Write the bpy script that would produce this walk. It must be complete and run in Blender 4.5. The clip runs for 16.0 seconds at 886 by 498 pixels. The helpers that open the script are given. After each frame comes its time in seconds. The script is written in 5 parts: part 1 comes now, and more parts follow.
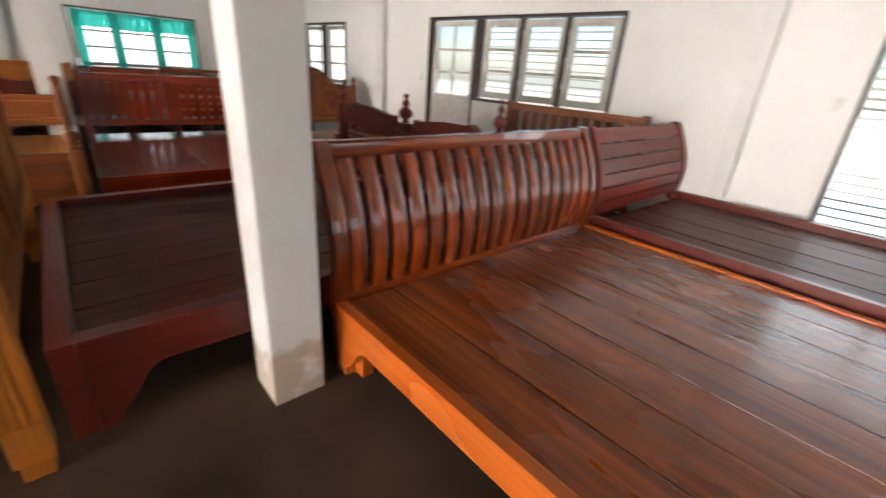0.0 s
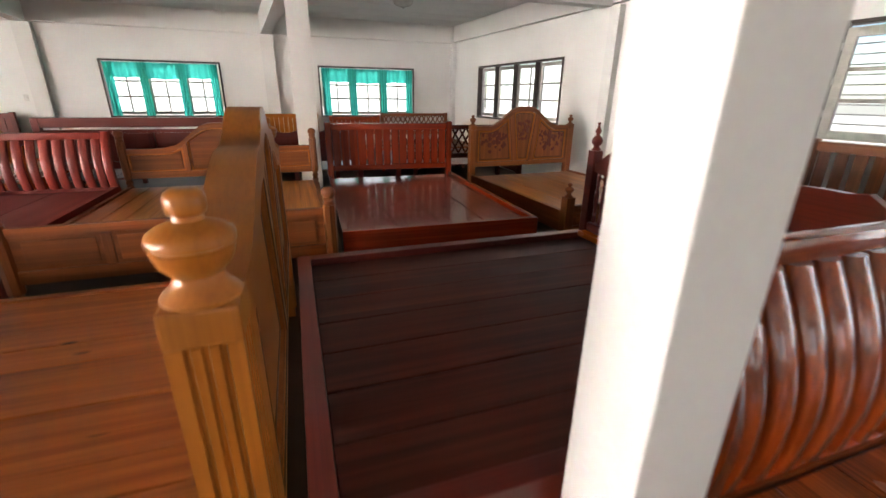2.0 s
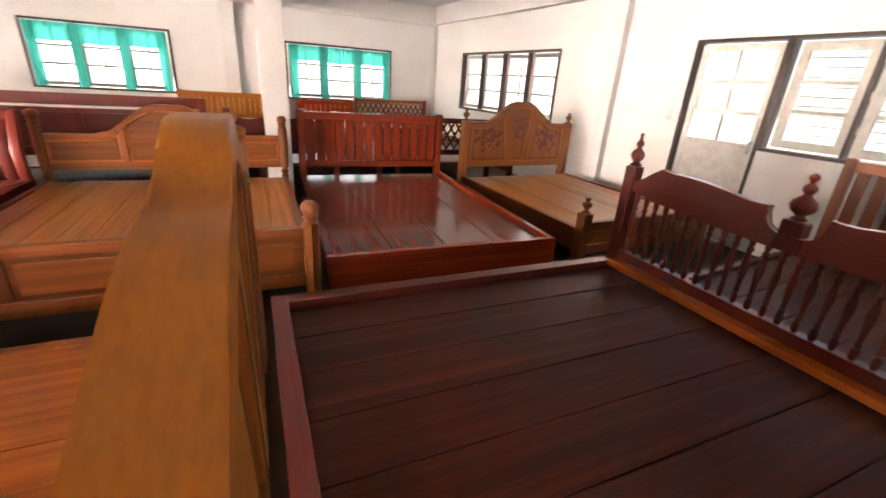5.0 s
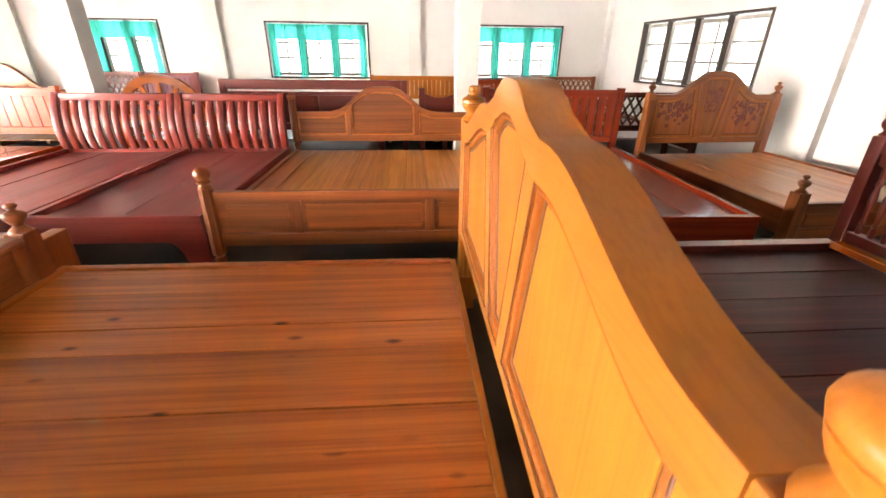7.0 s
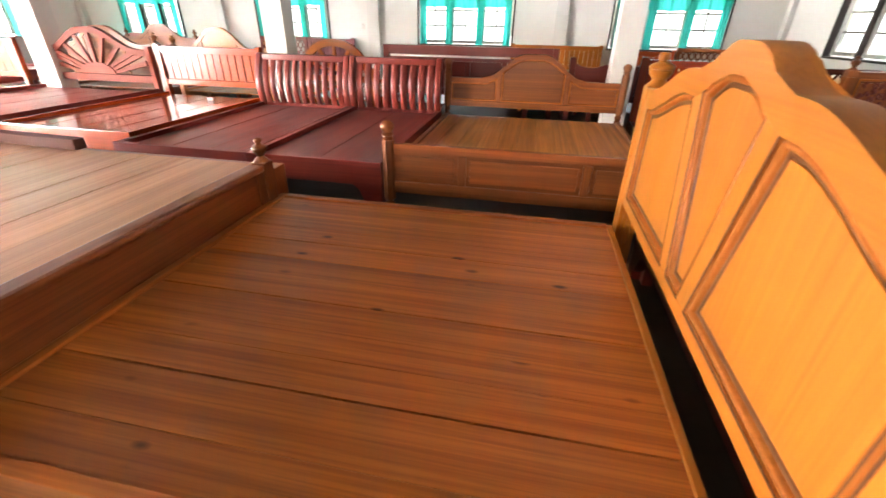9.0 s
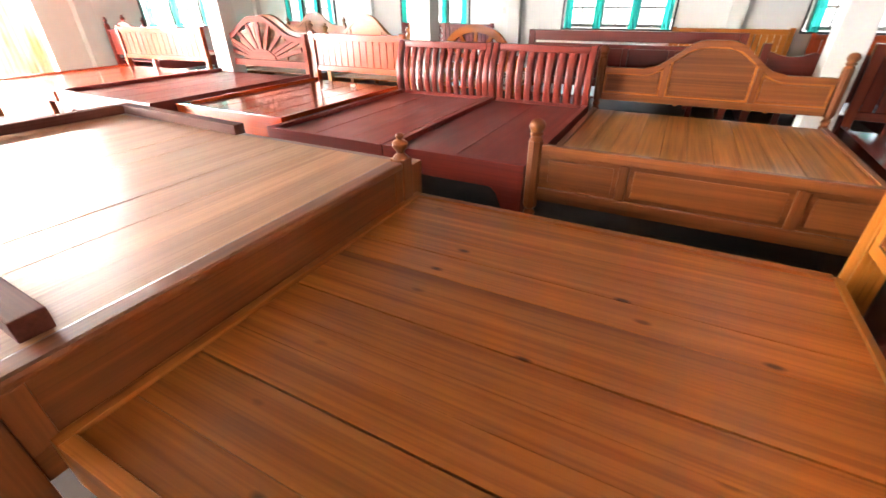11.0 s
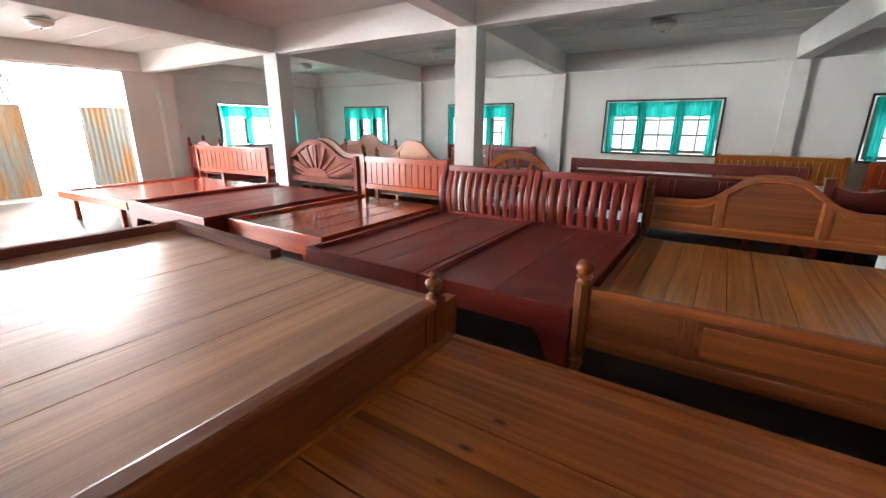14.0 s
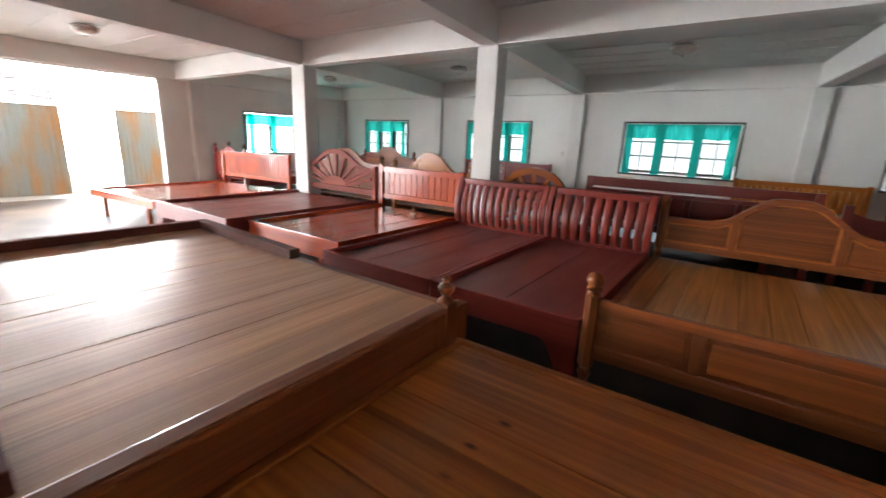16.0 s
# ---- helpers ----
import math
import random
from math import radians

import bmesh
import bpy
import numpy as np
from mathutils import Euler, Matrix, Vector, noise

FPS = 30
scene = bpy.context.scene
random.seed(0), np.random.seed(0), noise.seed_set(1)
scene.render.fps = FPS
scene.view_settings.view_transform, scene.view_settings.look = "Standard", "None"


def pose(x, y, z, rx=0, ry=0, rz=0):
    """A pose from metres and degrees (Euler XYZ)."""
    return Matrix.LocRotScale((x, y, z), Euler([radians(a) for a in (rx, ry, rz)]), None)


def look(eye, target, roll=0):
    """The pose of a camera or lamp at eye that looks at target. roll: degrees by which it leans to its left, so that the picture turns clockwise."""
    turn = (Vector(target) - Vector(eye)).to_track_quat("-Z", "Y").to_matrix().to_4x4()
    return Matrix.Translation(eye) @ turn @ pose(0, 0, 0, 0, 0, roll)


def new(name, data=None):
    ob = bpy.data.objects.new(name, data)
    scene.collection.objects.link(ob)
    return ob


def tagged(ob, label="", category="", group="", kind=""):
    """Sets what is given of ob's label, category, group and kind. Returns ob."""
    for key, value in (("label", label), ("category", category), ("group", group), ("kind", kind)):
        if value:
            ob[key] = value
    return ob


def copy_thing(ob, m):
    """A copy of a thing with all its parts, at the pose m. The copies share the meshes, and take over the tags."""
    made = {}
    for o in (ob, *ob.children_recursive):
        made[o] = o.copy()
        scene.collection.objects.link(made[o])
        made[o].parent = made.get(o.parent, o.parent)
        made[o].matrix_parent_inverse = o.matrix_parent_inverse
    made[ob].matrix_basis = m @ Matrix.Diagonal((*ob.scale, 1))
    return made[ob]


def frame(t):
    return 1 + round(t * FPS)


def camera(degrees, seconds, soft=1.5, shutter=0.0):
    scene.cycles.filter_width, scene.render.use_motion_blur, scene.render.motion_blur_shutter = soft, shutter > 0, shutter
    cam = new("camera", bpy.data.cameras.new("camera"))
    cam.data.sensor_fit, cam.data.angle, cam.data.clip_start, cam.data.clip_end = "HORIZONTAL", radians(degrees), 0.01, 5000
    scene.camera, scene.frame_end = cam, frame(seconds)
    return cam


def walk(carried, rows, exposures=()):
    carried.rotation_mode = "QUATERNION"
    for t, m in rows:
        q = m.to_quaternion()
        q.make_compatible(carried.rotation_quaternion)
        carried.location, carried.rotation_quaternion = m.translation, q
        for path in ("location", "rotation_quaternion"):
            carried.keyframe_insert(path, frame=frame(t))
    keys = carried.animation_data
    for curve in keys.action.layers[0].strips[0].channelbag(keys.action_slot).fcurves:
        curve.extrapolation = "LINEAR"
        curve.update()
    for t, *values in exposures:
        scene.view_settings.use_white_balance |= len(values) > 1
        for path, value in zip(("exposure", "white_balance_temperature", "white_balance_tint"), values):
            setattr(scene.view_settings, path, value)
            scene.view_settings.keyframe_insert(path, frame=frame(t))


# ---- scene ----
# the camera and its walk
cam = camera(93.1, 16.0, soft=1.5, shutter=0.5)
PATH = [
    (0, (1.247, 0.848, 1.308), (2.497, 2.201, 0.529), 4.3),
    (0.5, (1.243, 1.062, 1.316), (2.155, 2.657, 0.525), 5.0),
    (1, (1.171, 1.338, 1.326), (1.86, 3.051, 0.557), 3.2),
    (1.5, (1.117, 1.52, 1.323), (1.701, 3.283, 0.58), 4.1),
    (2, (1.115, 1.787, 1.345), (1.729, 3.563, 0.663), 0.7),
    (2.5, (1.112, 2.015, 1.353), (1.817, 3.772, 0.708), 3.0),
    (3, (1.077, 2.226, 1.386), (2.001, 3.879, 0.742), 3.0),
    (3.2, (1.07, 2.317, 1.388), (2.07, 3.933, 0.765), 2.6),
    (5.3, (1.052, 2.478, 1.392), (1.694, 4.217, 0.644), 4.2),
    (5.5, (1.014, 2.473, 1.382), (1.519, 4.267, 0.655), 4.1),
    (6, (0.929, 2.436, 1.375), (1.127, 4.287, 0.644), 4.2),
    (6.5, (0.763, 2.34, 1.376), (0.951, 4.17, 0.59), 1.8),
    (7, (0.664, 2.274, 1.355), (0.802, 4.085, 0.518), 0.7),
    (7.5, (0.597, 2.174, 1.345), (0.648, 3.975, 0.478), 0.1),
    (8, (0.498, 2.052, 1.34), (0.446, 3.85, 0.466), 0.8),
    (8.5, (0.446, 2.016, 1.343), (0.243, 3.792, 0.446), 1.4),
    (9, (0.367, 2.033, 1.331), (0.03, 3.761, 0.382), 1.1),
    (9.2, (0.325, 2.042, 1.333), (-0.067, 3.752, 0.373), 1.1),
    (11.3, (0.069, 2.384, 1.32), (-0.803, 3.886, 0.328), -0.3),
    (11.5, (0.06, 2.441, 1.336), (-0.869, 3.94, 0.393), 0.2),
    (12, (0.036, 2.518, 1.343), (-1.025, 3.964, 0.458), -0.0),
    (12.5, (-0.008, 2.522, 1.37), (-1.162, 3.944, 0.566), 0.0),
    (13, (-0.026, 2.549, 1.398), (-1.127, 4.067, 0.703), 0.0),
    (13.5, (-0.033, 2.566, 1.433), (-1.071, 4.17, 0.84), -0.1),
    (14, (-0.047, 2.576, 1.438), (-1.095, 4.183, 0.873), 0.3),
    (14.5, (-0.071, 2.637, 1.43), (-1.097, 4.257, 0.864), 0.2),
    (15, (-0.075, 2.662, 1.433), (-1.038, 4.328, 0.889), 0.7),
    (15.5, (-0.081, 2.662, 1.43), (-1.023, 4.349, 0.913), 1.0),
    (16, (-0.008, 2.511, 1.408), (-1.119, 4.098, 0.91), 2.4),
]
EXPOSURES = [(0.0, -0.3, 6600, 12), (0.5, -0.35, 6600, 12), (1.2, -0.05, 6600, 13), (2.5, -0.25, 6700, 14), (3.0, -0.4, 6700, 15), (5.5, 0.8, 7400, 23), (6.5, 1.05, 7300, 21), (7.5, 0.75, 6800, 14), (9.0, 0.6, 6600, 12), (11.5, 0.9, 6300, 10), (12.5, 0.5, 6200, 10), (13.5, -0.1, 6100, 9), (14.5, -0.58, 5950, 8), (16.0, -0.68, 5950, 8)]
walk(cam, [(t, look(eye, target, roll)) for t, eye, target, roll in PATH], EXPOSURES)

# ---- daylight ----
world = bpy.data.worlds.new("daylight")
scene.world = world
world.use_nodes = True
wn, wl = world.node_tree.nodes, world.node_tree.links
sky = wn.new("ShaderNodeTexSky")
sky.sky_type, sky.sun_disc = "NISHITA", False
SUN_EL, SUN_ROT = radians(48), radians(250)
sky.sun_elevation, sky.sun_rotation = SUN_EL, SUN_ROT
wl.new(sky.outputs[0], wn["Background"].inputs[0])
wn["Background"].inputs[1].default_value = 0.15
sun = new("sun", bpy.data.lights.new("sun", "SUN"))
sun.data.energy, sun.data.angle, sun.data.color = 5.0, radians(0.6), (1.0, 0.95, 0.88)
sun_from = Vector((math.sin(SUN_ROT) * math.cos(SUN_EL), math.cos(SUN_ROT) * math.cos(SUN_EL), math.sin(SUN_EL)))
sun.matrix_world = look(sun_from * 30, (0, 0, 0))


def window_light(name, x, y, z, rz, w, h, watts, colour=(1.0, 1.0, 1.0)):
    """Skylight that comes in through an opening; rz 0 sends it to the south."""
    lamp = new(name, bpy.data.lights.new(name, "AREA"))
    lamp.data.shape, lamp.data.size, lamp.data.size_y = "RECTANGLE", w, h
    lamp.data.energy, lamp.data.color = watts, colour
    lamp.matrix_world = pose(x, y, z, 90, 0, rz) @ pose(0, 0, 0, 180, 0, 0)
    return lamp

# ---- materials ----
def node_mat(name):
    m = bpy.data.materials.new(name)
    m.use_nodes = True
    n, l = m.node_tree.nodes, m.node_tree.links
    return m, n, l, n["Principled BSDF"]


def ramp_of(n, stops):
    r = n.new("ShaderNodeValToRGB")
    while len(r.color_ramp.elements) < len(stops):
        r.color_ramp.elements.new(0.5)
    for e, (p, c) in zip(r.color_ramp.elements, stops):
        e.position, e.color = p, (*c, 1)
    return r


def mixed(n, l, mode, fac, a, b):
    mx = n.new("ShaderNodeMixRGB")
    mx.blend_type = mode
    for k, v in ((0, fac), (1, a), (2, b)):
        if isinstance(v, (int, float)):
            mx.inputs[k].default_value = v
        elif isinstance(v, tuple):
            mx.inputs[k].default_value = (*v, 1)
        else:
            l.new(v, mx.inputs[k])
    return mx.outputs[0]


WOODS = {}


def wood(kind, axis):
    """Varnished timber with its grain along one axis of the thing: kind gives dark and light colours, gloss and knots."""
    if (kind, axis) in WOODS:
        return WOODS[kind, axis]
    dark, light, rough, coat, knots, figure, depth_of_grain = TIMBER[kind]
    m, n, l, bsdf = node_mat(f"{kind}_{axis}")
    co, info = n.new("ShaderNodeTexCoord"), n.new("ShaderNodeObjectInfo")
    shift = n.new("ShaderNodeVectorMath")
    shift.operation = "MULTIPLY_ADD"
    shift.inputs[1].default_value = (7.3, 5.1, 3.7)
    l.new(info.outputs["Random"], shift.inputs[0])
    l.new(co.outputs["Object"], shift.inputs[2])
    long_ax = "xyz".index(axis)

    def mapped(across, along, source=shift.outputs[0]):
        mp = n.new("ShaderNodeMapping")
        mp.inputs["Scale"].default_value = [along if k == long_ax else across for k in range(3)]
        l.new(source, mp.inputs["Vector"])
        return mp.outputs[0]

    def noise_tex(vec, scale, detail, dist=0.0):
        t = n.new("ShaderNodeTexNoise")
        t.inputs["Scale"].default_value, t.inputs["Detail"].default_value, t.inputs["Distortion"].default_value = scale, detail, dist
        l.new(vec, t.inputs["Vector"])
        return t.outputs["Fac"]

    broad = noise_tex(mapped(15, 0.34), 1.0, 5, 0.5)
    rings = n.new("ShaderNodeMath")
    rings.operation = "PINGPONG"
    rings.inputs[1].default_value = 1.0
    mul = n.new("ShaderNodeMath")
    mul.operation = "MULTIPLY"
    mul.inputs[1].default_value = figure
    l.new(broad, mul.inputs[0])
    l.new(mul.outputs[0], rings.inputs[0])
    fine = noise_tex(mapped(95, 1.6), 1.0, 5)
    blotch = noise_tex(mapped(1.6, 0.7), 1.0, 3)
    tone = ramp_of(n, [(0.0, dark), (1.0, light)])
    mix1 = n.new("ShaderNodeMath")
    mix1.operation = "MULTIPLY_ADD"
    mix1.inputs[1].default_value, mix1.inputs[2].default_value = 0.55, 0.02
    l.new(rings.outputs[0], mix1.inputs[0])
    mix2 = n.new("ShaderNodeMath")
    mix2.operation = "MULTIPLY_ADD"
    mix2.inputs[1].default_value = 0.45
    l.new(blotch, mix2.inputs[0])
    l.new(mix1.outputs[0], mix2.inputs[2])
    l.new(mix2.outputs[0], tone.inputs[0])
    grain = ramp_of(n, [(0.32, (0.62, 0.58, 0.55)), (0.58, (1, 1, 1))])
    l.new(fine, grain.inputs[0])
    col = mixed(n, l, "MULTIPLY", depth_of_grain, tone.outputs[0], grain.outputs[0])
    if knots:
        vor = n.new("ShaderNodeTexVoronoi")
        vor.inputs["Scale"].default_value = 1.0
        l.new(mapped(7.0, 3.2), vor.inputs["Vector"])
        spot = ramp_of(n, [(0.05, (1, 1, 1)), (0.13, (0, 0, 0))])
        l.new(vor.outputs["Distance"], spot.inputs[0])
        gate = ramp_of(n, [(0.40, (0, 0, 0)), (0.47, (1, 1, 1))])
        l.new(noise_tex(mapped(3.1, 1.3), 1.0, 1), gate.inputs[0])
        both = mixed(n, l, "MULTIPLY", 1.0, spot.outputs[0], gate.outputs[0])
        col = mixed(n, l, "MIX", both, col, tuple(v * 0.35 for v in dark))
    hsv = n.new("ShaderNodeHueSaturation")
    vary = n.new("ShaderNodeMapRange")
    vary.inputs[3].default_value, vary.inputs[4].default_value = 0.82, 1.16
    l.new(info.outputs["Random"], vary.inputs[0])
    l.new(vary.outputs[0], hsv.inputs["Value"])
    l.new(col, hsv.inputs["Color"])
    l.new(hsv.outputs[0], bsdf.inputs["Base Color"])
    worn = n.new("ShaderNodeMapRange")
    worn.inputs[1].default_value, worn.inputs[2].default_value = 0.3, 0.75
    worn.inputs[3].default_value, worn.inputs[4].default_value = rough * 0.93, rough * 1.12
    l.new(noise_tex(mapped(5, 2), 1.0, 1), worn.inputs[0])
    l.new(worn.outputs[0], bsdf.inputs["Roughness"])
    bsdf.inputs["Specular IOR Level"].default_value = 0.5 if kind == "pale_teak" else 0.15 if kind in ("dull_brown", "dull_mahogany", "matte_teak", "rosewood") else 0.34
    bsdf.inputs["Coat Weight"].default_value, bsdf.inputs["Coat Roughness"].default_value = coat, rough * 0.45
    bump = n.new("ShaderNodeBump")
    bump.inputs["Strength"].default_value, bump.inputs["Distance"].default_value = 0.12, 0.0015
    l.new(fine, bump.inputs["Height"])
    l.new(bump.outputs[0], bsdf.inputs["Normal"])
    WOODS[kind, axis] = m
    return m


# dark, light, rough, coat, knots, figure, grain
TIMBER = {
    "teak": ((0.205, 0.052, 0.007), (0.58, 0.186, 0.030), 0.40, 0.22, True, 3.0, 0.7),
    "honey_teak": ((0.29, 0.095, 0.016), (0.78, 0.31, 0.066), 0.30, 0.4, False, 4.4, 0.75),
    "golden_teak": ((0.255, 0.078, 0.009), (0.41, 0.134, 0.014), 0.40, 0.18, False, 2.0, 0.4),
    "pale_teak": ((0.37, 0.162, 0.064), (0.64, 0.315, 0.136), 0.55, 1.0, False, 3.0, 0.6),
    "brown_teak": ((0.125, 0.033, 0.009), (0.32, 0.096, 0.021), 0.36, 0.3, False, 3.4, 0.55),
    "rosewood": ((0.034, 0.0065, 0.004), (0.125, 0.027, 0.013), 0.45, 0.04, False, 3.6, 0.6),
    "rosewood_rail": ((0.068, 0.009, 0.005), (0.140, 0.019, 0.011), 0.30, 0.3, False, 2.0, 0.5),
    "mahogany": ((0.105, 0.011, 0.008), (0.235, 0.028, 0.016), 0.40, 0.16, False, 2.6, 0.5),
    "cherry": ((0.225, 0.029, 0.008), (0.40, 0.066, 0.016), 0.22, 0.5, False, 1.5, 0.5),
    "red_wood": ((0.105, 0.012, 0.005), (0.29, 0.039, 0.011), 0.2, 0.35, False, 3.2, 0.6),
    "padauk": ((0.12, 0.017, 0.003), (0.40, 0.066, 0.009), 0.14, 1.0, False, 4.2, 0.65),
    "padauk_deck": ((0.060, 0.012, 0.003), (0.34, 0.078, 0.015), 0.26, 0.28, False, 3.0, 0.8),
    "dull_mahogany": ((0.115, 0.022, 0.012), (0.24, 0.050, 0.028), 0.6, 0.0, False, 2.2, 0.5),
    "matte_teak": ((0.15, 0.042, 0.007), (0.31, 0.100, 0.016), 0.6, 0.0, False, 2.0, 0.4),
    # contact shade and dirt of the panel grooves, as a dark wood colour
    "groove_shade_brown": ((0.060, 0.018, 0.004), (0.11, 0.034, 0.007), 0.55, 0.05, False, 2.0, 0.4),
    "padauk_rail": ((0.40, 0.078, 0.010), (0.62, 0.155, 0.022), 0.26, 0.4, False, 2.8, 0.5),
    "dull_brown": ((0.070, 0.018, 0.010), (0.140, 0.038, 0.022), 0.70, 0.0, False, 2.4, 0.5),
    "dark_frame": ((0.018, 0.012, 0.010), (0.045, 0.030, 0.024), 0.5, 0.1, False, 2.0, 0.4),
}


def plaster(name, colour, stain, rough=0.75, boards=False):
    m, n, l, bsdf = node_mat(name)
    geo = n.new("ShaderNodeNewGeometry")
    big, small = n.new("ShaderNodeTexNoise"), n.new("ShaderNodeTexNoise")
    big.inputs["Scale"].default_value, big.inputs["Detail"].default_value = 0.9, 5
    small.inputs["Scale"].default_value, small.inputs["Detail"].default_value = 38, 4
    for t in (big, small):
        l.new(geo.outputs["Position"], t.inputs["Vector"])
    r = ramp_of(n, [(0.38, stain), (0.62, colour)])
    l.new(big.outputs["Fac"], r.inputs[0])
    col = mixed(n, l, "MULTIPLY", 0.12, r.outputs[0], small.outputs["Color"])
    l.new(col, bsdf.inputs["Base Color"])
    bsdf.inputs["Roughness"].default_value = rough
    bump = n.new("ShaderNodeBump")
    bump.inputs["Strength"].default_value, bump.inputs["Distance"].default_value = 0.25, 0.004
    l.new(small.outputs["Fac"], bump.inputs["Height"])
    l.new(bump.outputs[0], bsdf.inputs["Normal"])
    return m


WALL = plaster("white_wall_paint", (0.84, 0.825, 0.80), (0.79, 0.77, 0.74))
COLUMN = plaster("column_paint", (0.80, 0.79, 0.77), (0.72, 0.70, 0.67))
CEIL = plaster("ceiling_paint", (0.82, 0.83, 0.815), (0.77, 0.78, 0.765))
FLOOR = plaster("grey_brown_concrete", (0.110, 0.070, 0.046), (0.040, 0.026, 0.018), 0.52)
FLOOR.node_tree.nodes["Principled BSDF"].inputs["Specular IOR Level"].default_value = 0.2
YARD = plaster("pale_yard_concrete", (0.66, 0.63, 0.58), (0.54, 0.51, 0.46), 0.85)


def scuffed(name, colour, dirt):
    """Wall paint with blotches of dirt kicked up over the foot of a column."""
    m = plaster(name, colour, tuple(c * 0.92 for c in colour))
    n, l = m.node_tree.nodes, m.node_tree.links
    bsdf = n["Principled BSDF"]
    before = bsdf.inputs["Base Color"].links[0].from_socket
    geo, t, cut, low = n.new("ShaderNodeNewGeometry"), n.new("ShaderNodeTexNoise"), n.new("ShaderNodeSeparateXYZ"), n.new("ShaderNodeMath")
    t.inputs["Scale"].default_value, t.inputs["Detail"].default_value = 7, 5
    l.new(geo.outputs["Position"], t.inputs["Vector"])
    l.new(geo.outputs["Position"], cut.inputs[0])
    low.operation = "MULTIPLY_ADD"
    low.inputs[1].default_value = -1.3
    l.new(cut.outputs["Z"], low.inputs[0])
    l.new(t.outputs["Fac"], low.inputs[2])
    mask = ramp_of(n, [(0.20, (0, 0, 0)), (0.34, (1, 1, 1))])
    l.new(low.outputs[0], mask.inputs[0])
    l.new(mixed(n, l, "MIX", mask.outputs[0], before, dirt), bsdf.inputs["Base Color"])
    return m


SCUFFED = scuffed("scuffed_column_paint", (0.80, 0.79, 0.77), (0.50, 0.42, 0.34))


def plain(name, colour, rough=0.5, metal=0.0, coat=0.0):
    m, n, l, bsdf = node_mat(name)
    geo, t = n.new("ShaderNodeNewGeometry"), n.new("ShaderNodeTexNoise")
    t.inputs["Scale"].default_value, t.inputs["Detail"].default_value = 14, 4
    l.new(geo.outputs["Position"], t.inputs["Vector"])
    r = ramp_of(n, [(0.35, tuple(c * 0.82 for c in colour)), (0.65, colour)])
    l.new(t.outputs["Fac"], r.inputs[0])
    l.new(r.outputs[0], bsdf.inputs["Base Color"])
    bsdf.inputs["Roughness"].default_value, bsdf.inputs["Metallic"].default_value = rough, metal
    bsdf.inputs["Coat Weight"].default_value = coat
    return m


GREY_PAINT = plain("chalky_grey_paint", (0.50, 0.48, 0.44), 0.6)
DOOR_WHITE = plain("cream_door_paint", (0.60, 0.58, 0.53), 0.5)
BLACK_VOID = plain("black_paint", (0.02, 0.018, 0.016), 0.6)
STEEL = plain("dull_steel", (0.42, 0.42, 0.42), 0.4, 0.9)
PLASTIC = plain("white_plastic", (0.72, 0.70, 0.66), 0.4)
BAR_WHITE = plain("white_bar_paint", (0.78, 0.78, 0.76), 0.5)
PAPER = plain("white_paper", (0.8, 0.8, 0.78), 0.8)


def rusty_sheet():
    m, n, l, bsdf = node_mat("rusty_corrugated_steel")
    geo, t, s = n.new("ShaderNodeNewGeometry"), n.new("ShaderNodeTexNoise"), n.new("ShaderNodeTexNoise")
    mp = n.new("ShaderNodeMapping")
    mp.inputs["Scale"].default_value = (3.0, 3.0, 0.8)
    l.new(geo.outputs["Position"], mp.inputs["Vector"])
    t.inputs["Scale"].default_value, t.inputs["Detail"].default_value = 1.4, 6
    s.inputs["Scale"].default_value, s.inputs["Detail"].default_value = 30, 4
    l.new(mp.outputs[0], t.inputs["Vector"])
    l.new(geo.outputs["Position"], s.inputs["Vector"])
    r = ramp_of(n, [(0.40, (0.15, 0.15, 0.14)), (0.52, (0.17, 0.13, 0.09)), (0.66, (0.20, 0.11, 0.045))])
    l.new(t.outputs["Fac"], r.inputs[0])
    l.new(mixed(n, l, "MULTIPLY", 0.35, r.outputs[0], s.outputs["Color"]), bsdf.inputs["Base Color"])
    bsdf.inputs["Roughness"].default_value, bsdf.inputs["Metallic"].default_value = 0.6, 0.25
    return m


RUST = rusty_sheet()


def glass_mat():
    m, n, l, bsdf = node_mat("window_glass")
    bsdf.inputs["Base Color"].default_value = (0.95, 0.97, 0.97, 1)
    bsdf.inputs["Roughness"].default_value, bsdf.inputs["Transmission Weight"].default_value = 0.12, 1.0
    bsdf.inputs["IOR"].default_value = 1.1
    return m


GLASS = glass_mat()


def frosted_mat():
    m, n, l, bsdf = node_mat("frosted_glass")
    bsdf.inputs["Base Color"].default_value = (0.92, 0.95, 0.95, 1)
    bsdf.inputs["Roughness"].default_value, bsdf.inputs["Transmission Weight"].default_value, bsdf.inputs["IOR"].default_value = 0.32, 0.9, 1.3
    return m


FROSTED = frosted_mat()


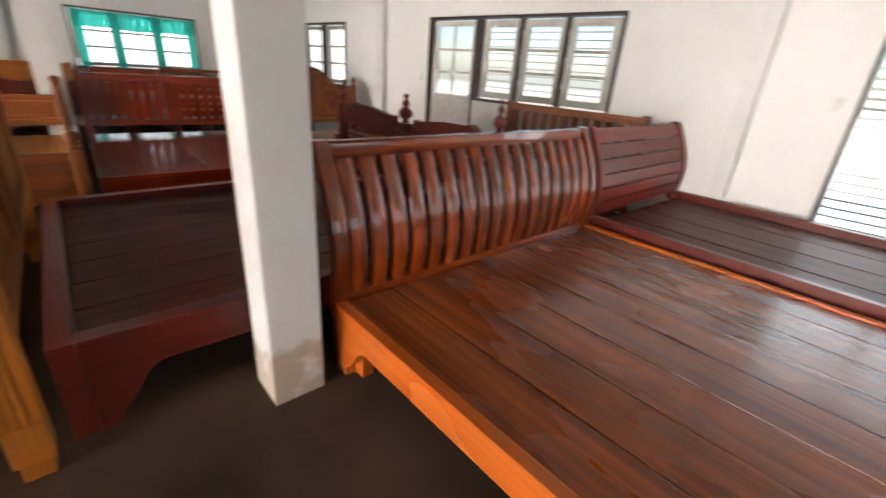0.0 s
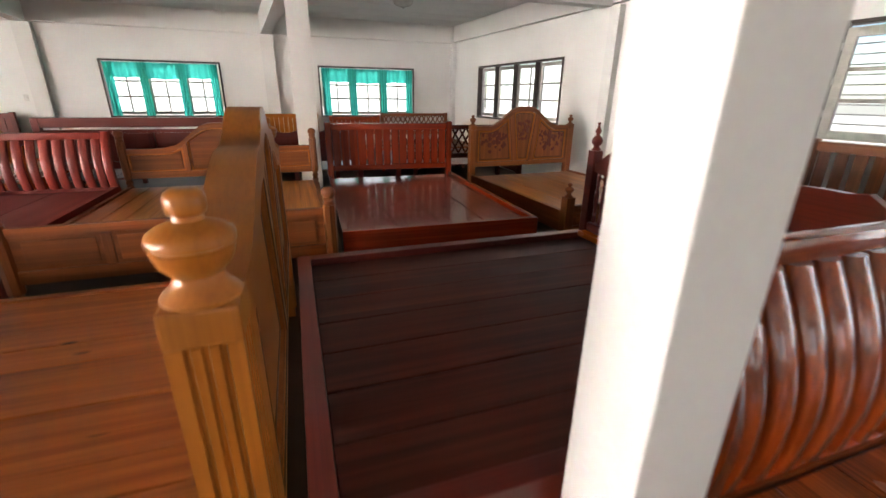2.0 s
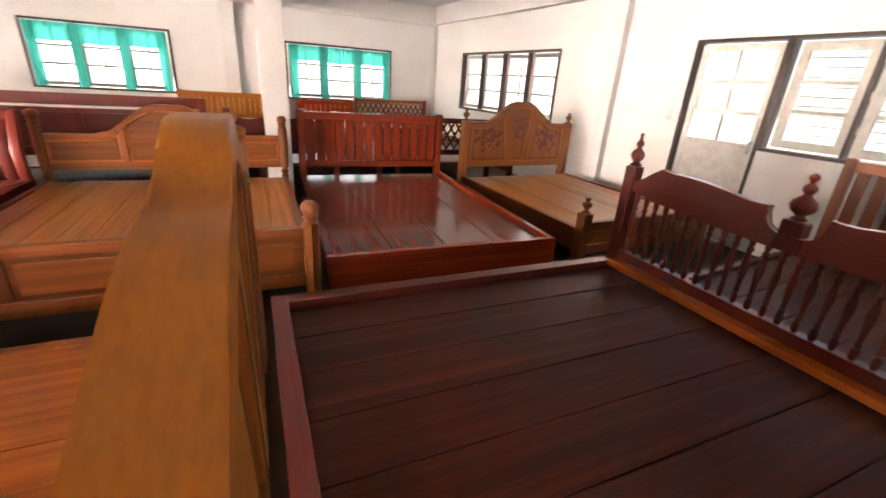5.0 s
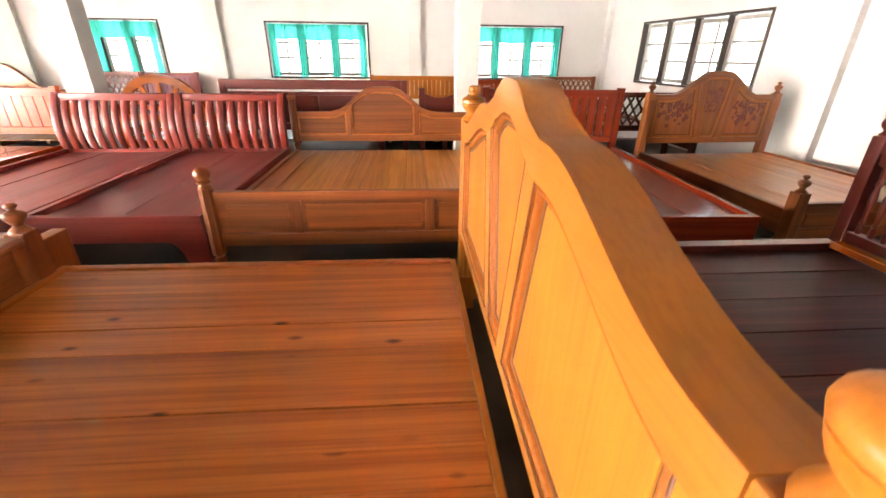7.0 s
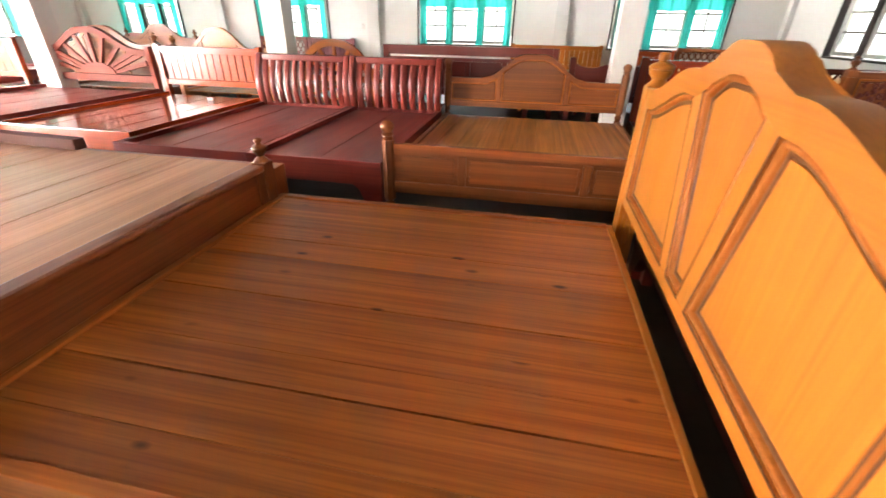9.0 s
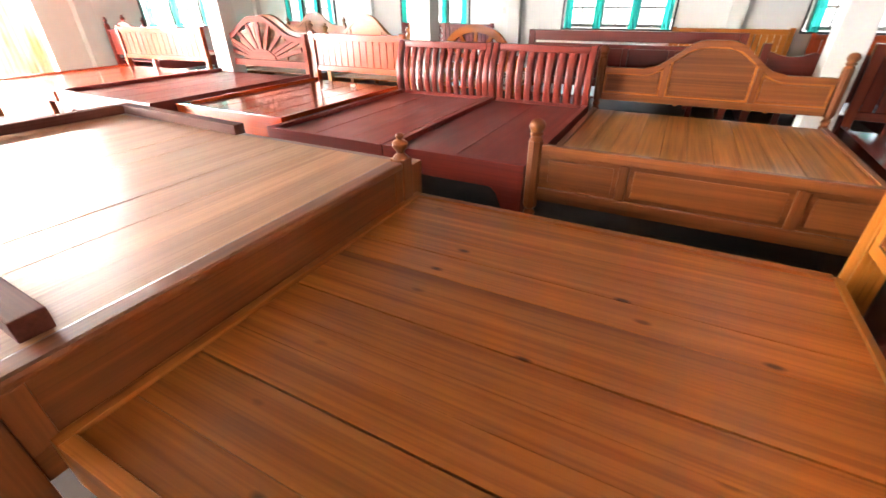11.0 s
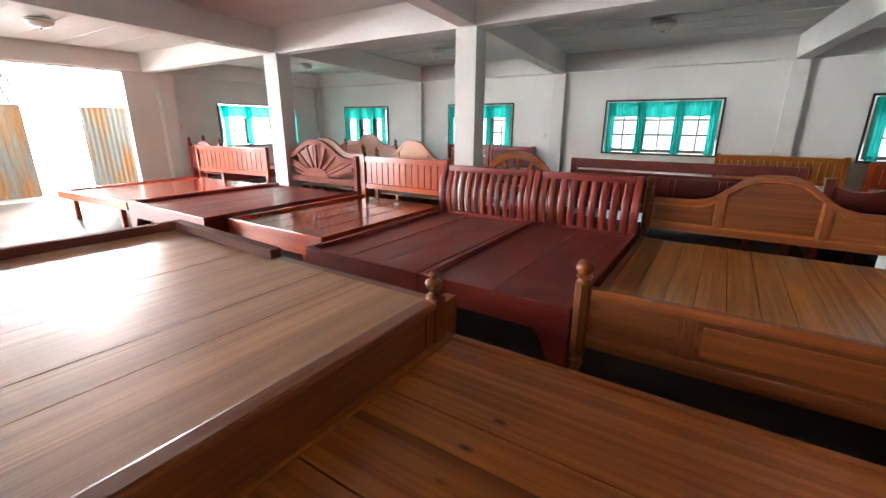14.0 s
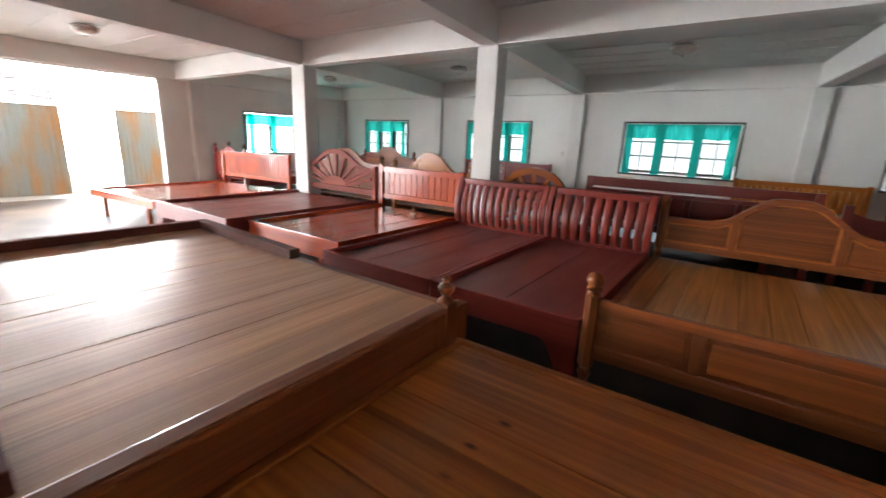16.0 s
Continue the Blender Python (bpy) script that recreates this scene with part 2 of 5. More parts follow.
def cloth():
    m, n, l, bsdf = node_mat("teal_curtain_cloth")
    out = n["Material Output"]
    geo, t = n.new("ShaderNodeNewGeometry"), n.new("ShaderNodeTexNoise")
    t.inputs["Scale"].default_value, t.inputs["Detail"].default_value = 55, 3
    l.new(geo.outputs["Position"], t.inputs["Vector"])
    r = ramp_of(n, [(0.3, (0.015, 0.30, 0.26)), (0.7, (0.035, 0.40, 0.34))])
    l.new(t.outputs["Fac"], r.inputs[0])
    l.new(r.outputs[0], bsdf.inputs["Base Color"])
    bsdf.inputs["Roughness"].default_value = 0.9
    through_cloth, sheer, m1, m2 = n.new("ShaderNodeBsdfTranslucent"), n.new("ShaderNodeBsdfTransparent"), n.new("ShaderNodeMixShader"), n.new("ShaderNodeMixShader")
    through_cloth.inputs[0].default_value = (0.045, 0.54, 0.46, 1)
    sheer.inputs[0].default_value = (0.10, 0.85, 0.75, 1)
    m1.inputs[0].default_value, m2.inputs[0].default_value = 0.55, 0.10
    l.new(bsdf.outputs[0], m1.inputs[1])
    l.new(through_cloth.outputs[0], m1.inputs[2])
    l.new(m1.outputs[0], m2.inputs[1])
    l.new(sheer.outputs[0], m2.inputs[2])
    l.new(m2.outputs[0], out.inputs[0])
    return m


CLOTH = cloth()


# ---- mesh helpers ----
def thing(name, m, label, category, group="", kind=""):
    e = new(name)
    e.matrix_world = m
    return tagged(e, label, category, group, kind)


def link_bm(name, bm, material, smooth=None):
    me = bpy.data.meshes.new(name)
    bmesh.ops.recalc_face_normals(bm, faces=bm.faces)
    bm.to_mesh(me)
    bm.free()
    me.materials.append(material)
    if smooth is not None:
        me.shade_smooth()
        me.set_sharp_from_angle(angle=radians(smooth))
    return me


def part(name, bm, material, parent, label="", smooth=None, at=None):
    ob = new(name, link_bm(name, bm, material, smooth))
    ob.parent = parent
    if at:
        ob.location = at
    return tagged(ob, label)


def single(name, bm, material, label, category, group="", kind="", smooth=None, m=None):
    ob = new(name, link_bm(name, bm, material, smooth))
    if m:
        ob.matrix_world = m
    return tagged(ob, label, category, group, kind)


def box(bm, x0, x1, y0, y1, z0, z1, bev=0.004):
    v = bmesh.ops.create_cube(bm, size=1.0)["verts"]
    for p in v:
        p.co = Vector((x0 + (p.co.x + 0.5) * (x1 - x0), y0 + (p.co.y + 0.5) * (y1 - y0), z0 + (p.co.z + 0.5) * (z1 - z0)))
    if bev:
        bmesh.ops.bevel(bm, geom=list({e for p in v for e in p.link_edges}), offset=bev, segments=2, profile=0.6, affect="EDGES", clamp_overlap=True)
    return bm


def boxes(*rows, bev=0.004):
    bm = bmesh.new()
    for r in rows:
        box(bm, *r, bev=bev)
    return bm


def slab(bm, outline, y0, y1, bev=0.0):
    """A board standing in the x-z plane, from its outline of (x, z) and its two faces y0 and y1."""
    a = [bm.verts.new((x, y0, z)) for x, z in outline]
    b = [bm.verts.new((x, y1, z)) for x, z in outline]
    fa, fb = bm.faces.new(a), bm.faces.new(b[::-1])
    for i in range(len(a)):
        j = (i + 1) % len(a)
        bm.faces.new((a[j], a[i], b[i], b[j]))
    if bev:
        rim = set(fa.edges) | set(fb.edges)
        bmesh.ops.bevel(bm, geom=list(rim), offset=bev, segments=2, profile=0.6, affect="EDGES", clamp_overlap=True)
    return bm


def lathe(bm, profile, x=0.0, y=0.0, seg=18):
    rings = []
    for r, z in profile:
        rings.append([bm.verts.new((x + r * math.cos(2 * math.pi * k / seg), y + r * math.sin(2 * math.pi * k / seg), z)) for k in range(seg)])
    for a, b in zip(rings, rings[1:]):
        for k in range(seg):
            bm.faces.new((a[k], a[(k + 1) % seg], b[(k + 1) % seg], b[k]))
    bm.faces.new(rings[0][::-1])
    bm.faces.new(rings[-1])
    return bm


def bead(bm, points, y, r, closed=False, flat=0.8):
    """A moulding of half-round section that runs along points (x, z) on the face y; r: half its width, signed to the side it stands out."""
    pts, rows, side, s = [Vector(p) for p in points], [], abs(r), math.copysign(1, r)
    for i, p in enumerate(pts):
        a = pts[i - 1] if i or closed else p
        b = pts[(i + 1) % len(pts)] if i + 1 < len(pts) or closed else p
        t1, t2 = (p - a).normalized() if (p - a).length else None, (b - p).normalized() if (b - p).length else None
        t = (t1 or t2) + (t2 or t1)
        t = t.normalized() if t.length > 1e-6 else (t1 or t2)
        nrm = Vector((-t.y, t.x))
        stretch = 1.0 / max(0.45, nrm.dot(Vector((-(t1 or t2).y, (t1 or t2).x))))
        rows.append([bm.verts.new((p.x + nrm.x * side * c * stretch, y + s * side * flat * h, p.y + nrm.y * side * c * stretch)) for c, h in ((-1, -0.1), (-0.75, 0.6), (-0.3, 1), (0.3, 1), (0.75, 0.6), (1, -0.1))])
    n = len(rows)
    for i in range(n if closed else n - 1):
        a, b = rows[i], rows[(i + 1) % n]
        for k in range(5):
            bm.faces.new((a[k], a[k + 1], b[k + 1], b[k]))
    if not closed:
        bm.faces.new(rows[0][::-1])
        bm.faces.new(rows[-1])
    return bm


def ease(u):
    u = min(1.0, max(0.0, u))
    return u * u * (3 - 2 * u)


FINIAL = ((0.048, 0.0), (0.047, 0.006), (0.040, 0.014), (0.027, 0.026), (0.022, 0.034), (0.025, 0.042), (0.036, 0.055), (0.046, 0.071), (0.049, 0.083), (0.046, 0.094), (0.034, 0.103), (0.021, 0.108), (0.016, 0.114), (0.019, 0.121), (0.026, 0.127), (0.027, 0.135), (0.022, 0.144), (0.009, 0.150))
URN = ((0.050, 0.0), (0.051, 0.005), (0.046, 0.011), (0.037, 0.020), (0.032, 0.028), (0.031, 0.035), (0.036, 0.040), (0.044, 0.049), (0.049, 0.062), (0.0505, 0.070), (0.0485, 0.0715), (0.0485, 0.074), (0.0525, 0.076), (0.0535, 0.083), (0.051, 0.090), (0.042, 0.097), (0.029, 0.102), (0.0195, 0.106), (0.018, 0.112), (0.023, 0.115), (0.0245, 0.122), (0.0245, 0.134), (0.022, 0.141), (0.012, 0.146))
BALL = ((0.034, 0.0), (0.038, 0.008), (0.030, 0.018), (0.028, 0.026), (0.036, 0.032), (0.038, 0.040), (0.030, 0.048), (0.034, 0.056), (0.042, 0.070), (0.043, 0.084), (0.036, 0.100), (0.022, 0.112), (0.008, 0.116))


def turned(profile, x, y, z, k=1.0, seg=20):
    return lathe(bmesh.new(), [(r * k, z + h * k) for r, h in profile], x, y, seg)

# ---- the hall ----
NORTH, WEST, SOUTH, CEILING, BEAM = 11.88, -10.67, -3.6, 2.84, 2.48
EAST_SKEW = math.atan(0.093)
EAST = pose(4.82, NORTH, 0, 0, 0, -90 + math.degrees(EAST_SKEW))  # u runs south along the east wall, local y points out of the hall
NORTH_M = pose(0, NORTH, 0)
WEST_M = pose(WEST, 0, 0, 0, 0, 90)  # u runs north, local y points out of the hall (to the west)


def wall_with_holes(name, m, u0, u1, height, holes, thick=0.16, material=WALL, label="white painted plaster wall"):
    """A wall along local x with its inner face at y = 0; holes: (u0, u1, z0, z1), side by side."""
    bm = bmesh.new()
    at = u0
    for a, b, z0, z1 in sorted(holes):
        if a > at:
            box(bm, at, a, 0, thick, 0, height, 0)
        if z0 > 0:
            box(bm, a, b, 0, thick, 0, z0, 0)
        if z1 < height:
            box(bm, a, b, 0, thick, z1, height, 0)
        at = b
    if at < u1:
        box(bm, at, u1, 0, thick, 0, height, 0)
    bmesh.ops.remove_doubles(bm, verts=bm.verts, dist=0.0005)
    return single(name, bm, material, label, "wall", kind="structure", m=m)


bm = boxes((WEST - 0.3, 7.2, SOUTH - 0.3, NORTH + 0.3, -0.2, 0.0), bev=0)
single("floor", bm, FLOOR, "worn brown-grey concrete floor, dusty", "floor", kind="structure")
bm = boxes((WEST - 0.3, 7.2, SOUTH - 0.3, NORTH + 0.3, CEILING, CEILING + 0.12), bev=0)
for k in range(26):  # cover strips between the ceiling boards
    box(bm, WEST, 6.6, SOUTH + 0.3 + k * 0.6, SOUTH + 0.315 + k * 0.6, CEILING - 0.006, CEILING + 0.01, 0)
single("ceiling", bm, CEIL, "pale painted board ceiling with cover strips", "ceiling", kind="structure")

N_WINDOWS = ((-9.60, -7.92), (-5.98, -4.20), (-2.20, -0.16), (1.72, 3.84))
WIN_TOP, WIN_SILL = 1.94, 0.90
wall_with_holes("wall_north", NORTH_M, WEST - 0.16, 5.0, CEILING, [(a, b, WIN_SILL, WIN_TOP) for a, b in N_WINDOWS])
wall_with_holes("wall_east", EAST, -0.1, 15.8, CEILING, [(1.24, 3.98, 0.93, 1.95), (6.00, 6.86, 0.0, 1.97), (6.862, 8.73, 0.98, 1.97), (10.62, 11.9, 0.30, 1.97)])
wall_with_holes("wall_west", WEST_M, SOUTH, NORTH, CEILING, [(-1.6, 3.2, 0.0, 2.46), (3.90, 6.73, 0.0, 2.46), (8.64, 10.97, WIN_SILL, WIN_TOP)])
# the south openings are out of view, added to let in fill light
wall_with_holes("wall_south", pose(0, SOUTH, 0, 0, 0, 180), -6.9, 10.83, CEILING, [(-5.0, -2.8, 0.9, 1.95), (-1.9, 0.4, 0.9, 1.95), (2.2, 4.4, 0.9, 1.95)])


def pier(name, x0, x1, y0, y1, z1, label="white painted square concrete column", paint=COLUMN):
    return single(name, boxes((x0, x1, y0, y1, 0, z1), bev=0.006), paint, label, "column", kind="structure")


COLUMNS = ((1.148, 1.385, 7.07, 7.30), (-2.80, -2.53, 7.035, 7.27), (-6.30, -5.98, 7.0, 7.25))
for n, (x0, x1, y0, y1) in enumerate(COLUMNS):
    pier(f"column_{n + 1}", x0, x1, y0, y1, BEAM + 0.02)
# the column that the walk begins beside, with a grubby foot
foot_col = pier("column_4", 1.672, 1.885, 2.238, 2.445, BEAM + 0.02, "white painted square concrete column, scuffed and greyed at the foot", SCUFFED)
# pilasters
for n, (x0, x1) in enumerate(((-6.92, -6.74), (-3.29, -3.03), (0.645, 0.89))):
    pier(f"pilaster_{n + 1}", x0, x1, NORTH - 0.10, NORTH - 0.003, BEAM, "white painted pilaster on the wall")
pier("pilaster_4", WEST + 0.003, WEST + 0.12, NORTH - 0.16, NORTH - 0.003, BEAM, "white painted corner pilaster")
pier("pilaster_5", WEST + 0.003, WEST + 0.16, 7.33, 7.64, BEAM, "white painted pilaster beside the wide opening")
for n, (u0, u1) in enumerate(((4.92, 5.09), (9.86, 9.99), (0.0, 0.12))):
    single(f"pilaster_{n + 6}", boxes((u0, u1, -0.10, -0.003, 0, BEAM), bev=0.006), COLUMN, "white painted pilaster on the wall", "column", kind="structure", m=EAST)


def beam(name, x0, x1, y0, y1, z0=BEAM):
    return single(name, boxes((x0, x1, y0, y1, z0, CEILING - 0.001), bev=0.005), WALL, "white painted concrete ceiling beam", "beam", kind="structure")


def slanted_beam(name, a, b, w, z0=BEAM):
    """A beam between two plan points."""
    (ax, ay), (bx, by) = a, b
    length, turn = math.hypot(bx - ax, by - ay), math.degrees(math.atan2(by - ay, bx - ax))
    bmx = boxes((0, length, -w / 2, w / 2, z0, CEILING - 0.001), bev=0.005)
    return single(name, bmx, WALL, "white painted concrete ceiling beam", "beam", kind="structure", m=pose(ax, ay, 0, 0, 0, turn))


slanted_beam("beam_1", (WEST + 0.02, 7.16), (5.2, 7.06), 0.2)
slanted_beam("beam_2", (WEST + 0.02, 2.34), (5.55, 2.34), 0.2)
for n, (xc, yc, xn) in enumerate(((1.26, 7.06, 0.77), (-2.64, 7.1, -3.16), (-6.14, 7.12, -6.83))):
    slope = (xn - xc) / (NORTH - yc)
    slanted_beam(f"beam_{n * 2 + 3}", (xc + slope * 0.11, yc + 0.11), (xn, NORTH - 0.12), 0.2, BEAM + 0.003)
    slanted_beam(f"beam_{n * 2 + 4}", (xc - slope * 0.11, yc - 0.11), (xc - slope * 9.5, yc - 9.5), 0.2, BEAM + 0.003)
beam("beam_9", WEST + 0.125, 4.75, NORTH - 0.11, NORTH - 0.004, BEAM + 0.01)
single("beam_10", boxes((0.13, 15.0, -0.09, -0.004, BEAM + 0.03, CEILING - 0.001), bev=0.005), WALL, "white painted concrete beam along the wall", "beam", kind="structure", m=EAST)
beam("beam_11", WEST + 0.004, WEST + 0.13, SOUTH, NORTH - 0.12, BEAM + 0.006)


# ---- windows ----
def leaf(parent, name, u0, u1, z0, z1, y, rows, cols, material, swing=0.0, hinge="l", panel=0.0, label="", glass=True, rail=0.055):
    """A glazed leaf; swing: degrees by which it is opened outwards about its hinge."""
    w, d = u1 - u0, 0.035
    holder = new(name)
    holder.parent = parent
    if hinge == "l":
        holder.matrix_local = pose(u0, y, 0, 0, 0, swing)
        a, b = 0.0, w
    else:
        holder.matrix_local = pose(u1, y, 0, 0, 0, -swing)
        a, b = -w, 0.0
    zb = z0 + panel
    frame_bm = boxes((a, a + rail, 0, d, z0, z1), (b - rail, b, 0, d, z0, z1), (a + rail, b - rail, 0, d, z0, z0 + rail), (a + rail, b - rail, 0, d, z1 - rail, z1), bev=0.003)
    if panel:
        box(frame_bm, a + rail, b - rail, 0.012, 0.022, z0 + rail, zb, 0)
        box(frame_bm, a + rail, b - rail, 0, d, zb, zb + rail, 0.003)
    part("leaf_frame", frame_bm, material, holder, label)
    zs = zb + rail if panel else z0 + rail
    pw, ph = (b - a - 2 * rail) / cols, (z1 - rail - zs) / rows
    for r in range(1, rows):
        part("glazing_bar", boxes((a + rail, b - rail, 0.006, d - 0.006, zs + r * ph - 0.016, zs + r * ph + 0.016), bev=0.002), material, holder)
    for c in range(1, cols):
        part("glazing_bar", boxes((a + rail + c * pw - 0.014, a + rail + c * pw + 0.014, 0.008, d - 0.008, zs, z1 - rail), bev=0.002), material, holder)
    if glass:
        for r in range(rows):
            for c in range(cols):
                bmx = bmesh.new()
                box(bmx, a + rail + c * pw + 0.008, a + rail + (c + 1) * pw - 0.008, 0.015, 0.019, zs + r * ph + 0.01, zs + (r + 1) * ph - 0.01, 0)
                g = part("pane", bmx, GLASS, holder)
                g.visible_shadow = False
    return holder


def outer_frame(parent, u0, u1, z0, z1, posts=(), y0=-0.02, y1=0.10, t=0.032, material=None, sill=True):
    material = material or wood("dark_frame", "z")
    bmx = boxes((u0, u0 + t, y0, y1, z0, z1), (u1 - t, u1, y0, y1, z0, z1), (u0 + t, u1 - t, y0, y1, z1 - t, z1), bev=0.004)
    if sill:
        box(bmx, u0 + t, u1 - t, y0 - 0.02, y1, z0, z0 + t, 0.004)
    part("window_frame", bmx, material, parent, "dark stained timber frame")
    for p in posts:
        part("mullion", boxes((p - t / 2, p + t / 2, y0, y1, z0 + (t if sill else 0), z1 - t), bev=0.004), material, parent)


def curtain(m, u0, u1, z0, z1, folds, seed, label, drop=0.0):
    """One panel of cloth with folds, hung on a wire."""
    rnd = random.Random(seed)
    bmx, nx, nz = bmesh.new(), max(18, int((u1 - u0) * 60)), 14
    ph, am = rnd.uniform(0, 6), rnd.uniform(0.010, 0.018)
    grid = []
    for j in range(nz + 1):
        v, row = j / nz, []
        for i in range(nx + 1):
            u = i / nx
            pinch = 0.10 * math.sin(math.pi * v) * drop
            uu = 0.5 + (u - 0.5) * (1 - pinch)
            yy = am * (0.5 + 0.5 * v) * math.sin(folds * u * 6.283 + ph + 0.7 * math.sin(3 * v)) + 0.004 * math.sin(17 * u + 5 * v)
            row.append(bmx.verts.new((u0 + uu * (u1 - u0), yy, z1 - v * (z1 - z0) + 0.006 * math.sin(9 * u + ph) * v)))
        grid.append(row)
    for j in range(nz):
        for i in range(nx):
            bmx.faces.new((grid[j][i], grid[j][i + 1], grid[j + 1][i + 1], grid[j + 1][i]))
    return bmx


def lathe_along(x0, x1, y, z, r, seg=8):
    bmx = bmesh.new()
    ra = [bmx.verts.new((x0, y + r * math.cos(k * 6.2832 / seg), z + r * math.sin(k * 6.2832 / seg))) for k in range(seg)]
    rb = [bmx.verts.new((x1, y + r * math.cos(k * 6.2832 / seg), z + r * math.sin(k * 6.2832 / seg))) for k in range(seg)]
    for k in range(seg):
        bmx.faces.new((ra[k], ra[(k + 1) % seg], rb[(k + 1) % seg], rb[k]))
    bmx.faces.new(ra[::-1])
    bmx.faces.new(rb)
    return bmx


def teal_window(n, m, u0, u1, seed, open_leaf=False):
    w = thing(f"window_{n}", m, "three-leaf casement window in a dark timber frame, white glazing bars", "window", kind="structure")
    t = 0.045
    third = (u1 - u0 - 2 * t) / 3
    cuts = [u0 + t + k * third for k in range(4)]
    outer_frame(w, u0, u1, WIN_SILL, WIN_TOP, cuts[1:3])
    for k in range(3):
        leaf(w, "casement", cuts[k] + 0.024, cuts[k + 1] - 0.024, WIN_SILL + t + 0.004, WIN_TOP - t - 0.004, 0.05, 3, 2, GREY_PAINT, 0, "l")
    # sheer panels gathered at the posts and a short valance across the top
    z0, z1 = WIN_SILL + 0.03, WIN_TOP - 0.05
    gather = 0.15 * (u1 - u0) / 2.0
    rows = []
    for k in range(3):
        rows.append((cuts[k] + 0.02, cuts[k + 1] - 0.02, z1 - 0.27 - 0.02 * (k == 1), False))
    for c in (cuts[0] + 0.03, cuts[1] - gather / 2, cuts[2] - gather / 2, cuts[3] - gather - 0.01):
        rows.append((c, c + gather, z0, True))
    for k, (a, b, zz, g) in enumerate(rows):
        holder = thing("curtain", m @ pose(0, -0.055 - (0.02 if g else 0), 0), "gathered teal cloth curtain in a window" if g else "short teal cloth valance across a window", "curtain", "teal curtains")
        part("cloth", curtain(m, a, b, zz, z1, 3 if g else 5, seed * 11 + k, "", 1.0 if g else 0.0), CLOTH, holder, smooth=60)
        part("wire", lathe_along(a - 0.008, b + 0.008, 0.0, z1 + 0.005, 0.003), STEEL, holder)
    return w


for k, (a, b) in enumerate(N_WINDOWS):
    teal_window(k + 1, NORTH_M, a, b, k + 3)
teal_window(5, WEST_M, 8.64, 10.97, 9)

# east window of four narrow leaves, two of them ajar
w6 = thing("window_6", EAST, "four-leaf casement window in a dark timber frame, pale glazing bars", "window", kind="structure")
cuts = [1.285 + k * (3.935 - 1.285) / 4 for k in range(5)]
outer_frame(w6, 1.24, 3.98, 0.93, 1.95, cuts[1:4])
for k in range(4):
    leaf(w6, "casement", cuts[k] + 0.024, cuts[k + 1] - 0.024, 0.98, 1.90, 0.05, 3, 2 if k == 2 else 1, GREY_PAINT, (0, 0, 14, 0)[k], "l")

# the door leaf with panes and, beside it, a window of three leaves with bars outside
d1 = thing("door_1", EAST, "cream half-glazed panel door in a dark timber frame, closed", "door", kind="structure")
outer_frame(d1, 6.00, 6.86, 0.0, 1.97, sill=False)
leaf(d1, "door_leaf", 6.05, 6.812, 0.012, 1.92, 0.03, 3, 2, DOOR_WHITE, 0, "l", panel=0.95)
part("door_handle", boxes((6.76, 6.785, 0.0, 0.03, 0.93, 1.05), (6.70, 6.775, -0.02, -0.005, 0.985, 1.0), bev=0.003), STEEL, d1, "steel lever handle")
w7 = thing("window_7", EAST, "three-leaf casement window with chalky frames and white bars outside", "window", kind="structure")
cuts = [6.91 + k * (8.685 - 6.91) / 3 for k in range(4)]
outer_frame(w7, 6.862, 8.73, 0.98, 1.97, cuts[1:3])
for k in range(3):
    leaf(w7, "casement", cuts[k] + 0.024, cuts[k + 1] - 0.024, 1.03, 1.92, 0.04, 3, 1, GREY_PAINT, 0, "l", rail=0.072)
for k in range(1, 12):
    part("bar", lathe_along(6.90, 8.69, 0.14, 1.0 + k * 0.08, 0.006), BAR_WHITE, w7)
for c in cuts[1:3]:
    for dz in (0.18, 0.45, 0.72):
        part("hinge", boxes((c - 0.03, c + 0.03, 0.03, 0.038, 1.03 + dz, 1.09 + dz), bev=0.002), STEEL, w7)

w8 = thing("window_8", EAST, "tall window of frosted glass louvres in a dark timber frame", "window", kind="structure")
outer_frame(w8, 10.62, 11.9, 0.30, 1.97, (11.26,))
for k in range(22):
    for a, b in ((10.67, 11.235), (11.285, 11.85)):
        bmx = bmesh.new()
        zc = 0.39 + k * 0.07
        box(bmx, a, b, -0.03, 0.03, -0.003, 0.003, 0.001)
        bmesh.ops.rotate(bmx, verts=bmx.verts, cent=(0, 0, 0), matrix=Matrix.Rotation(radians(48), 3, "X"))
        bmesh.ops.translate(bmx, verts=bmx.verts, vec=(0, 0.05, zc))
        part("louvre", bmx, FROSTED, w8, "frosted glass louvre").visible_shadow = False

# light that the sky sends in at the openings
SKY = (0.94, 0.98, 1.0)
for k, (a, b) in enumerate(N_WINDOWS):
    window_light("north_skylight", (a + b) / 2, NORTH + 0.20, 1.42, 0, b - a - 0.05, 0.98, 13, SKY)
window_light("west_skylight", WEST - 0.20, 9.8, 1.42, 90, 2.28, 0.98, 18, SKY)
for u0, u1, z0, z1, watts in ((1.24, 3.98, 0.93, 1.95, 13), (6.9, 8.73, 0.98, 1.97, 3.0), (6.02, 6.84, 0.98, 1.95, 0.8), (10.62, 11.9, 0.30, 1.97, 27)):
    lamp = window_light("east_skylight", 0, 0, 0, 0, u1 - u0 - 0.04, z1 - z0 - 0.02, watts, SKY)
    lamp.matrix_world = EAST @ pose((u0 + u1) / 2, 0.20, (z0 + z1) / 2, 90, 0, 0) @ pose(0, 0, 0, 180, 0, 0)
